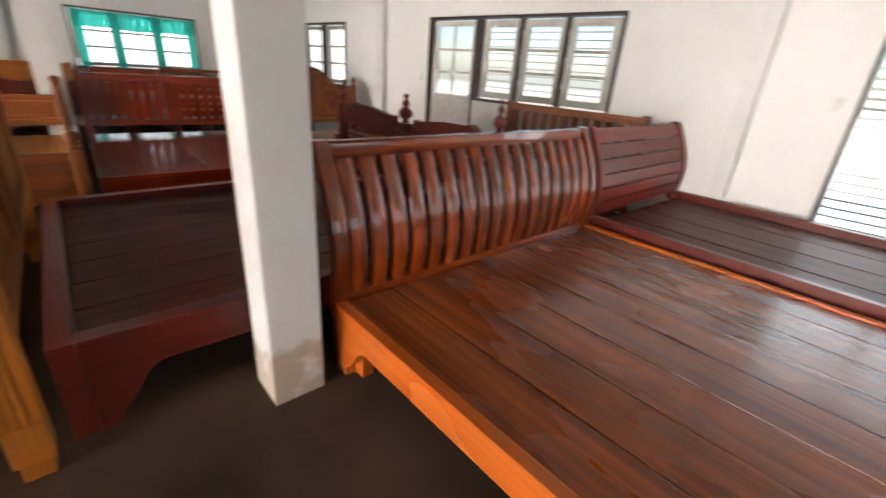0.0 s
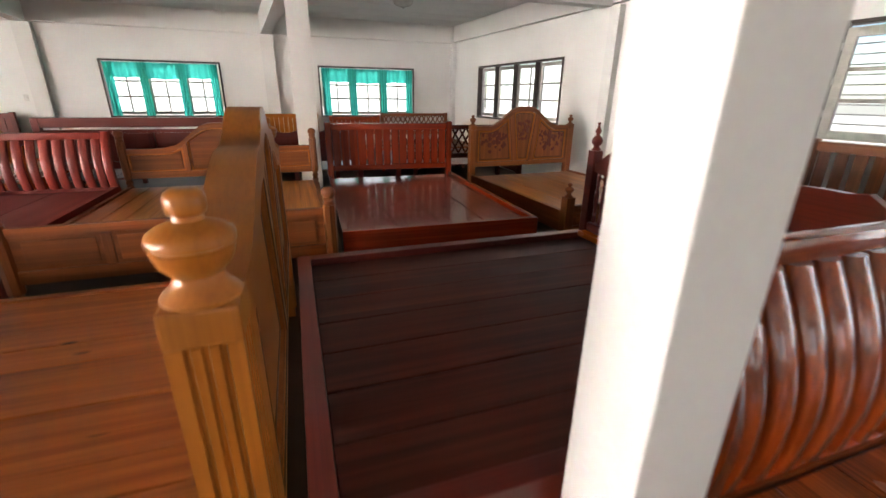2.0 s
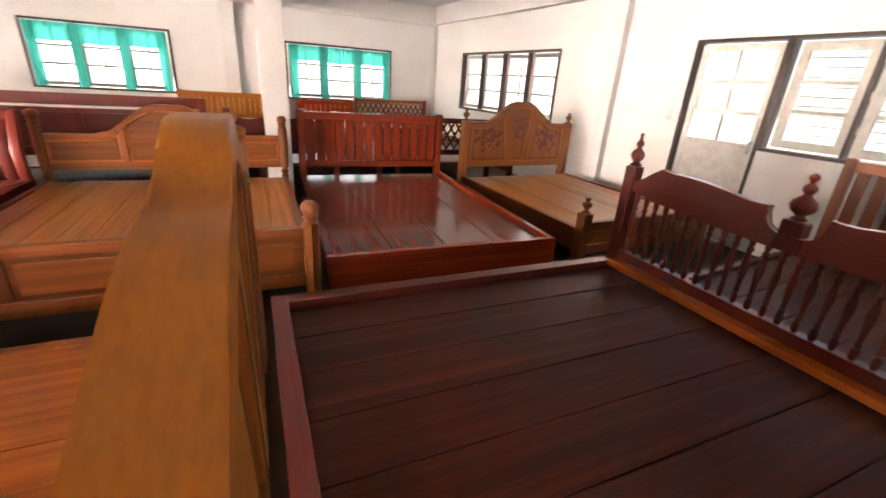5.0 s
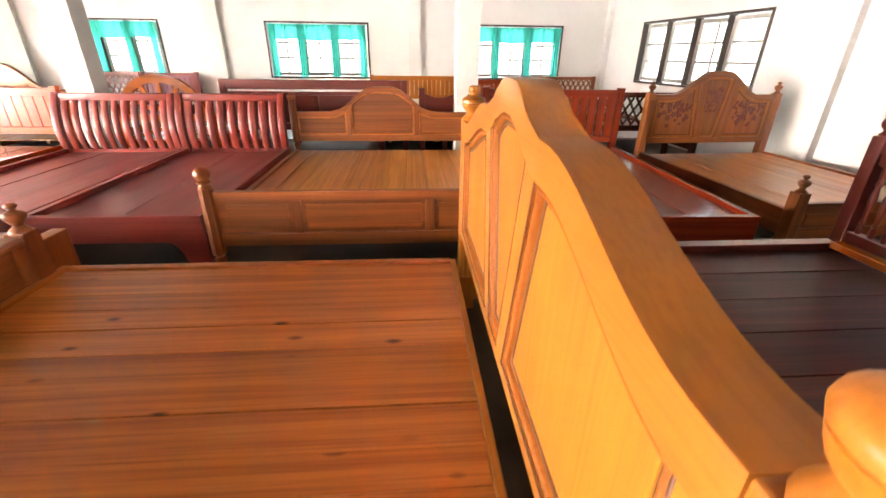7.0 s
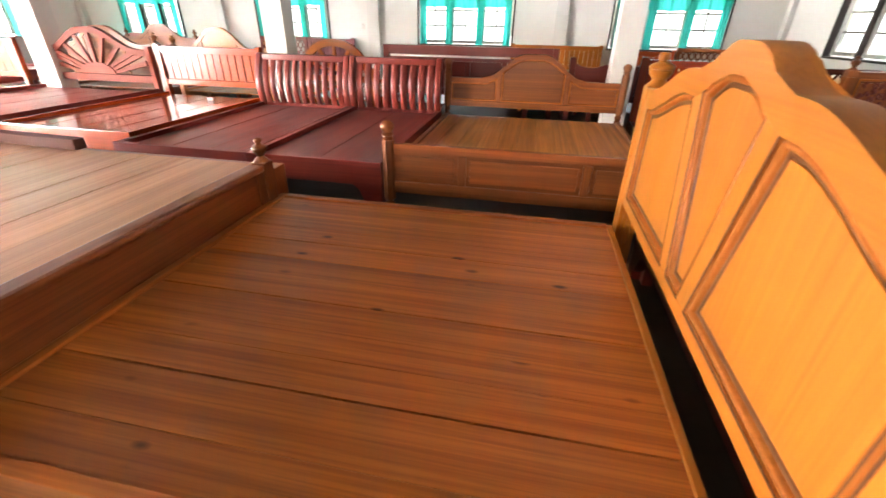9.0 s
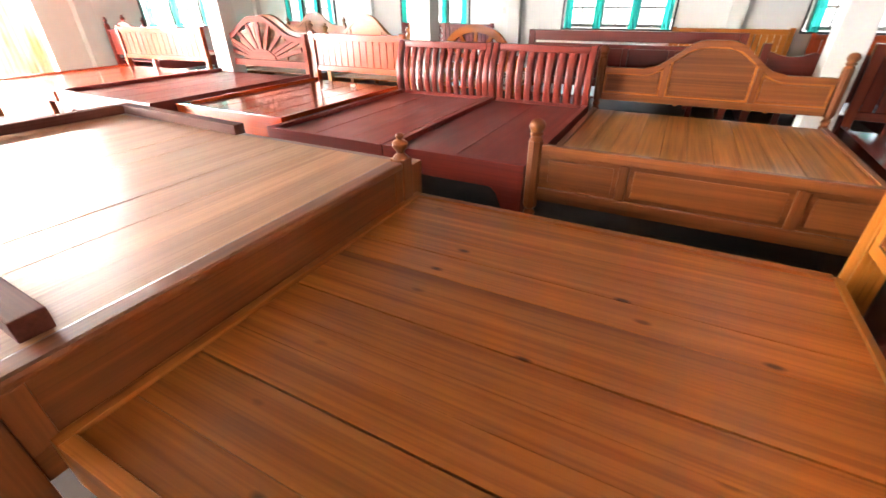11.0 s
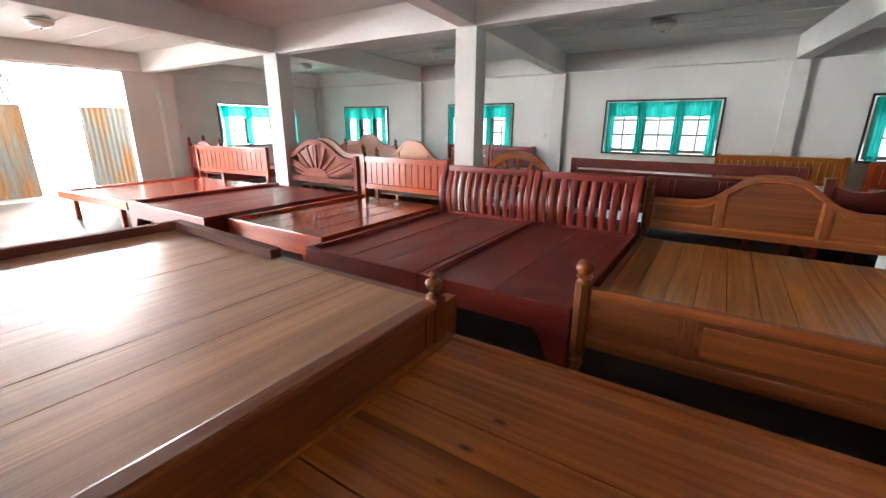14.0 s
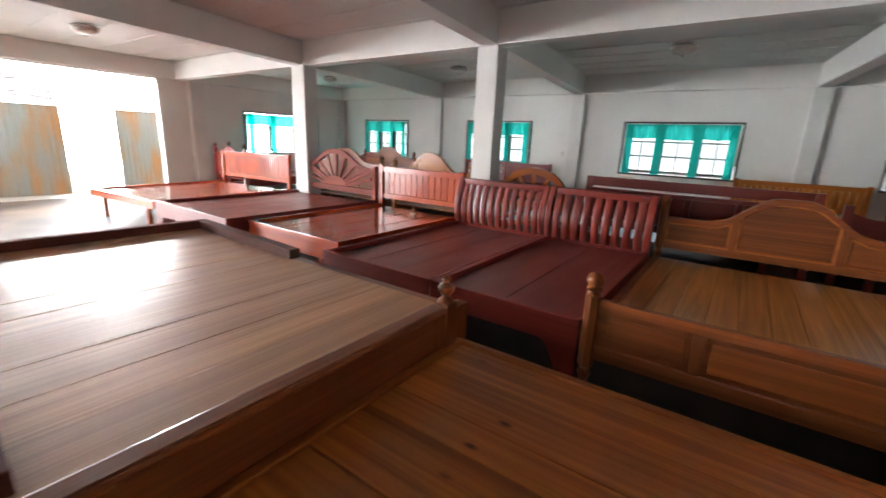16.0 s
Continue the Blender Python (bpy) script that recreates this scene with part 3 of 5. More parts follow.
# lamps for the unseen south openings, added as fill
for x in (3.9, 0.75, -3.3):
    lamp = window_light("unseen_south_light", 0, 0, 0, 0, 2.2, 1.0, 12, SKY)
    lamp.matrix_world = pose(x, SOUTH - 0.2, 1.42, 90, 0, 180) @ pose(0, 0, 0, 180, 0, 0)

# the yard beyond the wide western openings
single("ground", boxes((-60, WEST - 0.301, -60, 60, -0.25, -0.02), bev=0), YARD, "sunlit pale concrete yard", "ground", kind="structure")
single("pavement", boxes((7.21, 60, -60, 60, -0.25, -0.02), (WEST - 0.3, 7.2, NORTH + 0.301, 60, -0.25, -0.02), (WEST - 0.3, 7.2, -60, SOUTH - 0.301, -0.25, -0.02), bev=0), YARD, "pale concrete ground outside", "ground", kind="structure")


def corrugated(y0, y1, x, z0, z1):
    bmx, n = bmesh.new(), int((y1 - y0) / 0.0125)
    a, b = [], []
    for i in range(n + 1):
        yy = y0 + (y1 - y0) * i / n
        xx = x + 0.014 * math.sin(yy * 2 * math.pi / 0.1)
        a.append(bmx.verts.new((xx, yy, z0)))
        b.append(bmx.verts.new((xx, yy, z1)))
    for i in range(n):
        bmx.faces.new((a[i], a[i + 1], b[i + 1], b[i]))
    bmesh.ops.solidify(bmx, geom=bmx.faces[:], thickness=0.002)
    return bmx


def glow(name, colour, strength):
    m, n, l, bsdf = node_mat(name)
    bsdf.inputs["Base Color"].default_value = (0, 0, 0, 1)
    bsdf.inputs["Emission Color"].default_value, bsdf.inputs["Emission Strength"].default_value = (*colour, 1), strength
    return m


bmx = bmesh.new()
box(bmx, -18.0, -17.9, -14, 20, -0.02, 18.0, 0)
single("backdrop", bmx, glow("bright_hazy_sky", (1.0, 0.955, 0.90), 80.0), "bright hazy sky beyond the yard", "sky", kind="structure")

BLOCK = plain("weathered_block", (0.13, 0.105, 0.10), 0.9)
fence = thing("fence", pose(0, 0, 0), "rusty corrugated steel fence below a screen of pierced blocks", "fence")
for y0, y1, x in ((3.25, 5.30, -11.75), (6.21, 8.17, -11.75)):
    part("sheet", corrugated(y0, y1, x, -0.02, 1.8), RUST, fence, "rusty corrugated steel sheet", smooth=70)
    bmx = bmesh.new()
    outer = [bmx.verts.new((0, a * 0.058, b * 0.058)) for a, b in ((-1, -1), (1, -1), (1, 1), (-1, 1))]
    inner = [bmx.verts.new((0, 0.018 * math.cos(k * math.pi / 4 + math.pi * 1.25), 0.018 * math.sin(k * math.pi / 4 + math.pi * 1.25))) for k in range(8)]
    for k in range(4):
        bmx.faces.new((outer[k], inner[2 * k], inner[(2 * k + 1)], inner[(2 * k + 2) % 8], outer[(k + 1) % 4]))
    bmesh.ops.solidify(bmx, geom=bmx.faces[:], thickness=0.06)
    me = link_bm("pierced_block", bmx, BLOCK)
    for r in range(5):
        for c in range(int((y1 - y0) / 0.1175)):
            blk = new("pierced_block", me)
            blk.parent = fence
            blk.location = (x, y0 + 0.06 + c * 0.1175, 1.862 + r * 0.1175)


# ---- fixtures on walls and ceiling ----
OPAL = plain("opal_glass", (0.78, 0.77, 0.72), 0.25)
lamp1 = thing("ceiling_light", pose(-1.02, 9.56, CEILING - 0.007), "round white opal glass ceiling light, switched off", "ceiling light", "ceiling lights")
part("base", lathe(bmesh.new(), [(0.06, 0.0), (0.10, -0.006), (0.17, -0.03), (0.175, -0.045), (0.15, -0.05)], seg=28), PLASTIC, lamp1, smooth=50)
part("shade", lathe(bmesh.new(), [(0.15, -0.0505), (0.16, -0.06), (0.15, -0.085), (0.11, -0.115), (0.05, -0.132), (0.012, -0.136)], seg=28), OPAL, lamp1, smooth=50)
part("knob", lathe(bmesh.new(), [(0.012, -0.1365), (0.016, -0.145), (0.006, -0.158)], seg=12), STEEL, lamp1, smooth=50)
for x, y in ((-4.94, 9.82), (-8.73, 9.83), (-8.2, 4.9), (2.98, 9.3), (-4.6, 4.8), (-0.9, 4.7), (3.2, 4.6)):
    copy_thing(lamp1, pose(x, y, CEILING - 0.007))


def plate(m, label):
    p = thing("wall_switch", m, label, "switch", "switch plates")
    part("plate", boxes((-0.035, 0.035, -0.012, -0.004, -0.058, 0.058), bev=0.003), PLASTIC, p)
    part("rocker", boxes((-0.012, 0.012, -0.018, -0.0125, -0.02, 0.02), bev=0.002), BAR_WHITE, p)


plate(NORTH_M @ pose(-3.42, 0, 1.24), "white plastic outlet plate on the wall")
plate(EAST @ pose(5.87, 0, 1.22), "white plastic switch plate beside the door")
plate(EAST @ pose(10.50, 0, 1.28), "white plastic switch plate beside the louvred window")

# ---- beds ----
# Each bed stands in its own frame: x across it, the headboard at y = 0, the foot at y = -length, z up from the floor.
def planks(bed, x0, x1, y0, y1, z, n, kind, lengthwise=True, thick=0.018, gap=0.006, label="", seams=()):
    """The boards of the lying surface; alike boards share their mesh."""
    gap = 0.0025 if n > 9 else gap
    if seams:
        edges = [(x0 if lengthwise else y0, 0.0)] + list(seams) + [(x1 if lengthwise else y1, 0.0)]
        rnd = random.Random(n)
        for (a, ga), (b, gb) in zip(edges, edges[1:]):
            row = (a + ga / 2, b - gb / 2, y0, y1, -thick, 0) if lengthwise else (x0, x1, a + ga / 2, b - gb / 2, -thick, 0)
            p = part("plank", boxes(row, bev=0.0012), wood(kind, "y" if lengthwise else "x"), bed, label)
            p.location = (0, 0, z + rnd.uniform(-0.0012, 0.0012))
        return
    if lengthwise:
        w = (x1 - x0) / n
        bmx = boxes((-w / 2 + gap / 2, w / 2 - gap / 2, y0, y1, -thick, 0), bev=0.0025)
        me = link_bm("plank", bmx, wood(kind, "y"))
    else:
        w = (y1 - y0) / n
        bmx = boxes((x0, x1, -w / 2 + gap / 2, w / 2 - gap / 2, -thick, 0), bev=0.0025)
        me = link_bm("plank", bmx, wood(kind, "x"))
    rnd = random.Random(int(abs(x0) * 1000) + n)
    for k in range(n):
        p = new("plank", me)
        p.parent = bed
        c = (x0 if lengthwise else y0) + (k + 0.5) * w
        p.location = (c, 0, z + rnd.uniform(-0.0015, 0.0015)) if lengthwise else (0, c, z + rnd.uniform(-0.0015, 0.0015))
        tagged(p, label)


def apron(bm, x0, x1, y0, y1, top, low, leg=0.0):
    """A foot rail that ends in bracket feet: its lower edge steps down in a curve at both ends."""
    w = x1 - x0
    out = [(x0, top), (x0, leg), (x0 + 0.07, leg)]
    for k in range(9):
        u = k / 8
        out.append((x0 + 0.08 + 0.13 * u, leg + 0.06 + (low - leg - 0.06) * ease(u)))
    out.append((x0 + 0.23, low + 0.012))
    out.append((x1 - 0.23, low + 0.012))
    for k in range(9):
        u = 1 - k / 8
        out.append((x1 - 0.08 - 0.13 * u, leg + 0.06 + (low - leg - 0.06) * ease(u)))
    out += [(x1 - 0.07, leg), (x1, leg), (x1, top)]
    return slab(bm, out, y0, y1, 0.004)


def base(bed, w, length, top, low, deck, n, deck_kind, rail_kind, lengthwise=True, rail_t=0.05, foot_rail=True, brackets=True, y_head=-0.03, legs=True, seams=()):
    """Side rails, foot rail, legs and boards."""
    h = w / 2
    for s in (-1, 1):
        a, b = sorted((s * h, s * (h - rail_t)))
        bmx = bmesh.new()
        if brackets:
            apron(bmx, -length + rail_t + 0.001, y_head, -b, -a, top, low, 0.0)
            bmesh.ops.rotate(bmx, verts=bmx.verts, cent=(0, 0, 0), matrix=Matrix.Rotation(radians(90), 3, "Z"))
        else:
            box(bmx, a, b, -length + rail_t + 0.001, y_head, low, top, 0.006)
        part("side_rail", bmx, wood(rail_kind, "y"), bed)
    if foot_rail:
        bmx = bmesh.new()
        if brackets:
            apron(bmx, -h, h, -length, -length + rail_t, top, low)
        else:
            box(bmx, -h, h, -length, -length + rail_t, low, top, 0.006)
        part("foot_rail", bmx, wood(rail_kind, "x"), bed)
    for s in (-1, 1):
        for yy in (-length + 0.055, y_head - 0.13) if legs else ():
            inset = 0.0 if brackets else 0.25
            a, b = sorted((s * (h - rail_t - 0.001 - inset), s * (h - rail_t - 0.06 - inset)))
            part("leg", boxes((a, b, yy, yy + 0.06, 0, deck - 0.03), bev=0.004), wood(rail_kind, "z"), bed)
    part("cross_bearer", boxes((-h + rail_t + 0.001, h - rail_t - 0.001, -length / 2 - 0.03, -length / 2 + 0.03, deck - 0.09, deck - 0.021), bev=0.003), wood(rail_kind, "x"), bed)
    planks(bed, -h + rail_t + 0.002, h - rail_t - 0.002, -length + rail_t + 0.002, y_head, deck, n, deck_kind, lengthwise, seams=seams)


def s_y(v, depth=0.10, lean=0.9):
    """How far an S-shaped slat stands back at the height v, 0 at its foot and 1 at its head."""
    return depth * (0.75 * math.sin(v * math.pi * 1.15 - 0.25) * (1 - 0.15 * v) - 0.55 * v * v + 0.2) * -1.0 + depth * lean * v


def s_slat(bm, x0, x1, z0, z1, t, depth, n=14, lean=0.9):
    rows = []
    for k in range(n + 1):
        v = k / n
        y, z = s_y(v, depth, lean), z0 + (z1 - z0) * v
        rows.append([bm.verts.new(p) for p in ((x0, y - t / 2 + 0.003, z), (x0 + 0.005, y - t / 2, z), (x1 - 0.005, y - t / 2, z), (x1, y - t / 2 + 0.003, z), (x1, y + t / 2, z), (x0, y + t / 2, z))])
    for a, b in zip(rows, rows[1:]):
        for k in range(6):
            bm.faces.new((a[k], a[(k + 1) % 6], b[(k + 1) % 6], b[k]))
    bm.faces.new(rows[0][::-1])
    bm.faces.new(rows[-1])
    return bm


def curved_slat_bed(m, w, length, top, low, deck, hb_top, slats, kind, rail_kind, deck_kind, n, label, group="", depth=0.07, slat_w=None, brackets=True, lengthwise=True, lean=0.9, swell=0.024):
    bed = thing("bed", m, label, "bed", group)
    base(bed, w, length, top, low, deck, n, deck_kind, rail_kind, lengthwise, brackets=brackets, y_head=-0.05)
    h = w / 2
    for s in (-1, 1):
        a, b = sorted((s * h, s * (h - 0.065)))
        part("headboard_post", s_slat(bmesh.new(), a, b, deck - 0.06, hb_top, 0.055, depth, lean=lean), wood(kind, "z"), bed, smooth=45)
        part("head_leg", boxes((a, b, -0.05, 0.0, 0.0, deck - 0.062), bev=0.004), wood(kind, "z"), bed)
    yt = s_y(1.0, depth, lean)
    part("top_rail", boxes((-h + 0.067, h - 0.067, yt - 0.03, yt + 0.028, hb_top - 0.075, hb_top - 0.004), bev=0.014), wood(kind, "x"), bed, smooth=40)
    yb = s_y(0.05, depth, lean)
    part("lower_rail", boxes((-h + 0.067, h - 0.067, yb - 0.028, yb + 0.026, deck - 0.055, deck + 0.035), bev=0.006), wood(kind, "x"), bed)
    inner = w - 0.134
    step = inner / slats
    sw = slat_w or step * 0.62
    z0, z1 = deck + 0.03, hb_top - 0.07
    v0, v1 = (z0 - deck + 0.06) / (hb_top - deck + 0.06), (z1 - deck + 0.06) / (hb_top - deck + 0.06)
    bmx = bmesh.new()
    rows = []
    for k in range(15):
        v = v0 + (v1 - v0) * k / 14
        y, z = s_y(v, depth, lean), z0 + (z1 - z0) * k / 14
        rows.append([bmx.verts.new((sw / 2 * u, y + 0.004 - swell * math.sqrt(max(0.0, 1 - u * u)), z)) for u in (-1, -0.92, -0.7, -0.35, 0, 0.35, 0.7, 0.92, 1)] + [bmx.verts.new(p) for p in ((sw / 2, y + 0.012, z), (-sw / 2, y + 0.012, z))])
    for a, b in zip(rows, rows[1:]):
        for k in range(11):
            bmx.faces.new((a[k], a[(k + 1) % 11], b[(k + 1) % 11], b[k]))
    bmx.faces.new(rows[0][::-1])
    bmx.faces.new(rows[-1])
    me = link_bm("slat", bmx, wood(kind, "z"), 50)
    for k in range(slats):
        p = new("slat", me)
        p.parent = bed
        p.location = (-inner / 2 + (k + 0.5) * step, 0, 0)
    return bed


def frame_bed(m, w, length, top, low, deck, hb_top, hb_low, slats, kind, rail_kind, deck_kind, n, label, group="", closed=False, brackets=False, post=0.07, lengthwise=True, fill=0.68):
    """A headboard of upright slats between two posts; closed: boards edge to edge."""
    bed = thing("bed", m, label, "bed", group)
    base(bed, w, length, top, low, deck, n, deck_kind, rail_kind, lengthwise, brackets=brackets, y_head=-0.04)
    h = w / 2
    for s in (-1, 1):
        a, b = sorted((s * h, s * (h - post)))
        part("headboard_post", boxes((a, b, -0.035, 0.035, 0, hb_top), bev=0.007), wood(kind, "z"), bed)
    i = h - post - 0.001
    part("top_rail", boxes((-i, i, -0.027, 0.027, hb_top - 0.10, hb_top - 0.02), bev=0.006), wood(kind, "x"), bed)
    part("lower_rail", boxes((-i, i, -0.025, 0.025, hb_low, hb_low + 0.07), bev=0.006), wood(kind, "x"), bed)
    step = 2 * i / slats
    sw = step - 0.006 if closed else step * fill
    me = link_bm("slat", boxes((-sw / 2, sw / 2, -0.010, 0.010, hb_low + 0.071, hb_top - 0.101), bev=0.003), wood(kind, "z"))
    for k in range(slats):
        p = new("slat", me)
        p.parent = bed
        p.location = (-i + (k + 0.5) * step, 0.006 if closed else 0, 0)
    if closed:
        part("back_panel", boxes((-i, i, 0.0165, 0.024, hb_low + 0.072, hb_top - 0.102), bev=0), wood(kind, "z"), bed)
    return bed


def arch(u, shoulder, crown, spread=0.52, horn=0.0):
    """Height of an arched headboard's top at u from -1 to 1."""
    a = abs(u)
    if not horn:
        return shoulder + (crown - shoulder) * ease(1 - (a - 0.10) / spread)
    return shoulder + horn * ease(1 - (a - 0.38) / 0.56) + (crown - shoulder - horn) * ease(1 - (a - 0.07) / spread)


def post_with_flutes(bm, x0, x1, y0, y1, z0, z1):
    """A square post with three shallow grooves on each of its faces."""
    w, g = x1 - x0, 0.011
    d = 0.007
    ring = []
    for (ax, ay), (bx, by), (nx, ny) in (((x0, y0), (x1, y0), (0, 1)), ((x1, y0), (x1, y1), (-1, 0)), ((x1, y1), (x0, y1), (0, -1)), ((x0, y1), (x0, y0), (1, 0))):
        ring.append((ax, ay))
        for c in (0.27, 0.5, 0.73):
            for off, dep in ((-g / 2, 0), (-g / 4, d), (g / 4, d), (g / 2, 0)):
                t = c + off / w
                ring.append((ax + (bx - ax) * t + nx * dep, ay + (by - ay) * t + ny * dep))
    a = [bm.verts.new((x, y, z0)) for x, y in ring]
    b = [bm.verts.new((x, y, z1)) for x, y in ring]
    for k in range(len(ring)):
        j = (k + 1) % len(ring)
        bm.faces.new((a[k], a[j], b[j], b[k]))
    bm.faces.new(a[::-1])
    bm.faces.new(b)
    return bm


def spray(bm, cx, cz, y, size, seed, stem=0.0):
    """A carved flower spray in low relief: leaves and blossoms about a stem."""
    rnd = random.Random(seed)
    for k in range(46):
        a = rnd.uniform(0, 6.283)
        r = size * math.sqrt(rnd.random())
        px, pz = cx + r * math.cos(a) * 1.0, cz + r * math.sin(a) * 0.85
        ln, wd, tilt = size * rnd.uniform(0.16, 0.3), size * rnd.uniform(0.07, 0.12), rnd.uniform(0, 6.283)
        c, s = math.cos(tilt), math.sin(tilt)
        rim = []
        for q in range(8):
            t = q / 8 * 6.283
            ux, uz = ln * math.cos(t) * 0.5, wd * math.sin(t) * (1.0 + 0.3 * math.cos(t))
            rim.append(bm.verts.new((px + ux * c - uz * s, y, pz + ux * s + uz * c)))
        mid = bm.verts.new((px, y - 0.006, pz))
        for q in range(8):
            bm.faces.new((rim[q], rim[(q + 1) % 8], mid))
    for k in range(4):
        px, pz = cx + rnd.uniform(-0.5, 0.5) * size, cz + rnd.uniform(-0.45, 0.45) * size
        for q in range(6):
            a = q / 6 * 6.283
            rim = [bm.verts.new((px + size * (0.10 * math.cos(a) + 0.08 * math.cos(t)), y, pz + size * (0.10 * math.sin(a) + 0.08 * math.sin(t)))) for t in (0, 1.05, 2.09, 3.14, 4.19, 5.24)]
            mid = bm.verts.new((px + size * 0.10 * math.cos(a), y - 0.008, pz + size * 0.10 * math.sin(a)))
            for w in range(6):
                bm.faces.new((rim[w], rim[(w + 1) % 6], mid))
    return bm


def fan_panels(w, z_low, topf, y, y_front, kind, bed, rim, tw, bw, side=0.02, out=-1, mw=0.075):
    """Three sunk panels between two leaning mullions: a wedge in the middle and one on each side, edged with mouldings."""
    h = w / 2

    def edge(x0, x1, off, n=14):
        return [(x0 + (x1 - x0) * i / n, topf((x0 + (x1 - x0) * i / n) / h) - off) for i in range(n + 1)]

    for s in (-1, 1):
        xs = sorted((s * tw, s * (tw + mw)))
        lows = sorted((s * bw, s * (bw + mw)))
        top = edge(xs[0], xs[1], rim - 0.004, 5)
        part("mullion", slab(bmesh.new(), [(lows[1], z_low), (lows[0], z_low)] + top, *sorted((y_front, y - out * 0.004)), 0.006), wood(kind, "z"), bed)
        st = sorted((s * (h - 0.001), s * (h - side)))
        top = edge(st[0], st[1], rim - 0.004, 4)
        part("stile", slab(bmesh.new(), [(st[1], z_low), (st[0], z_low)] + top, *sorted((y_front, y - out * 0.004)), 0.004), wood(kind, "z"), bed)
    holes = [[(-bw, z_low)] + edge(-tw, tw, rim) + [(bw, z_low)]]
    for s in (-1, 1):
        xa, xb = s * (tw + mw), s * (h - side)
        holes.append([(s * (bw + mw), z_low), (xb, z_low)] + edge(xb, xa, rim))
    for hole in holes:
        ring = [Vector(p) for p in hole]
        turn = sum(a.x * b.y - b.x * a.y for a, b in zip(ring, ring[1:] + ring[:1]))

        def shrunk(d):
            """The outline moved inwards by d, edge by edge."""
            rows = []
            for k, p in enumerate(ring):
                e1, e2 = (p - ring[k - 1]).normalized(), (ring[(k + 1) % len(ring)] - p).normalized()
                n1, n2 = (Vector((-e.y, e.x)) * math.copysign(1, turn) for e in (e1, e2))
                mid = (n1 + n2).normalized()
                q = p + mid * d / max(0.45, mid.dot(n1))
                rows.append((q.x, q.y))
            return rows

        part("moulding", bead(bmesh.new(), shrunk(0.013), y + out * 0.003, out * 0.012, True, 1.5), wood("matte_teak", "z"), bed, smooth=60)
        # thin brown beads colour in the shade and dirt beside the moulding
        part("fillet", bead(bmesh.new(), shrunk(0.031), y + out * 0.002, out * 0.0085, True, 0.6), wood("groove_shade_brown", "z"), bed, "brown line for the shade and dirt in a groove", smooth=60)
        part("outer_fillet", bead(bmesh.new(), shrunk(-0.004), y + out * 0.0235, out * 0.0045, True, 0.7), wood("groove_shade_brown", "z"), bed, "brown line for the shade and dirt in a groove", smooth=60)
        part("panel", slab(bmesh.new(), shrunk(0.041), *sorted((y + out * 0.005, y - out * 0.003)), 0.004), wood(kind, "z"), bed)


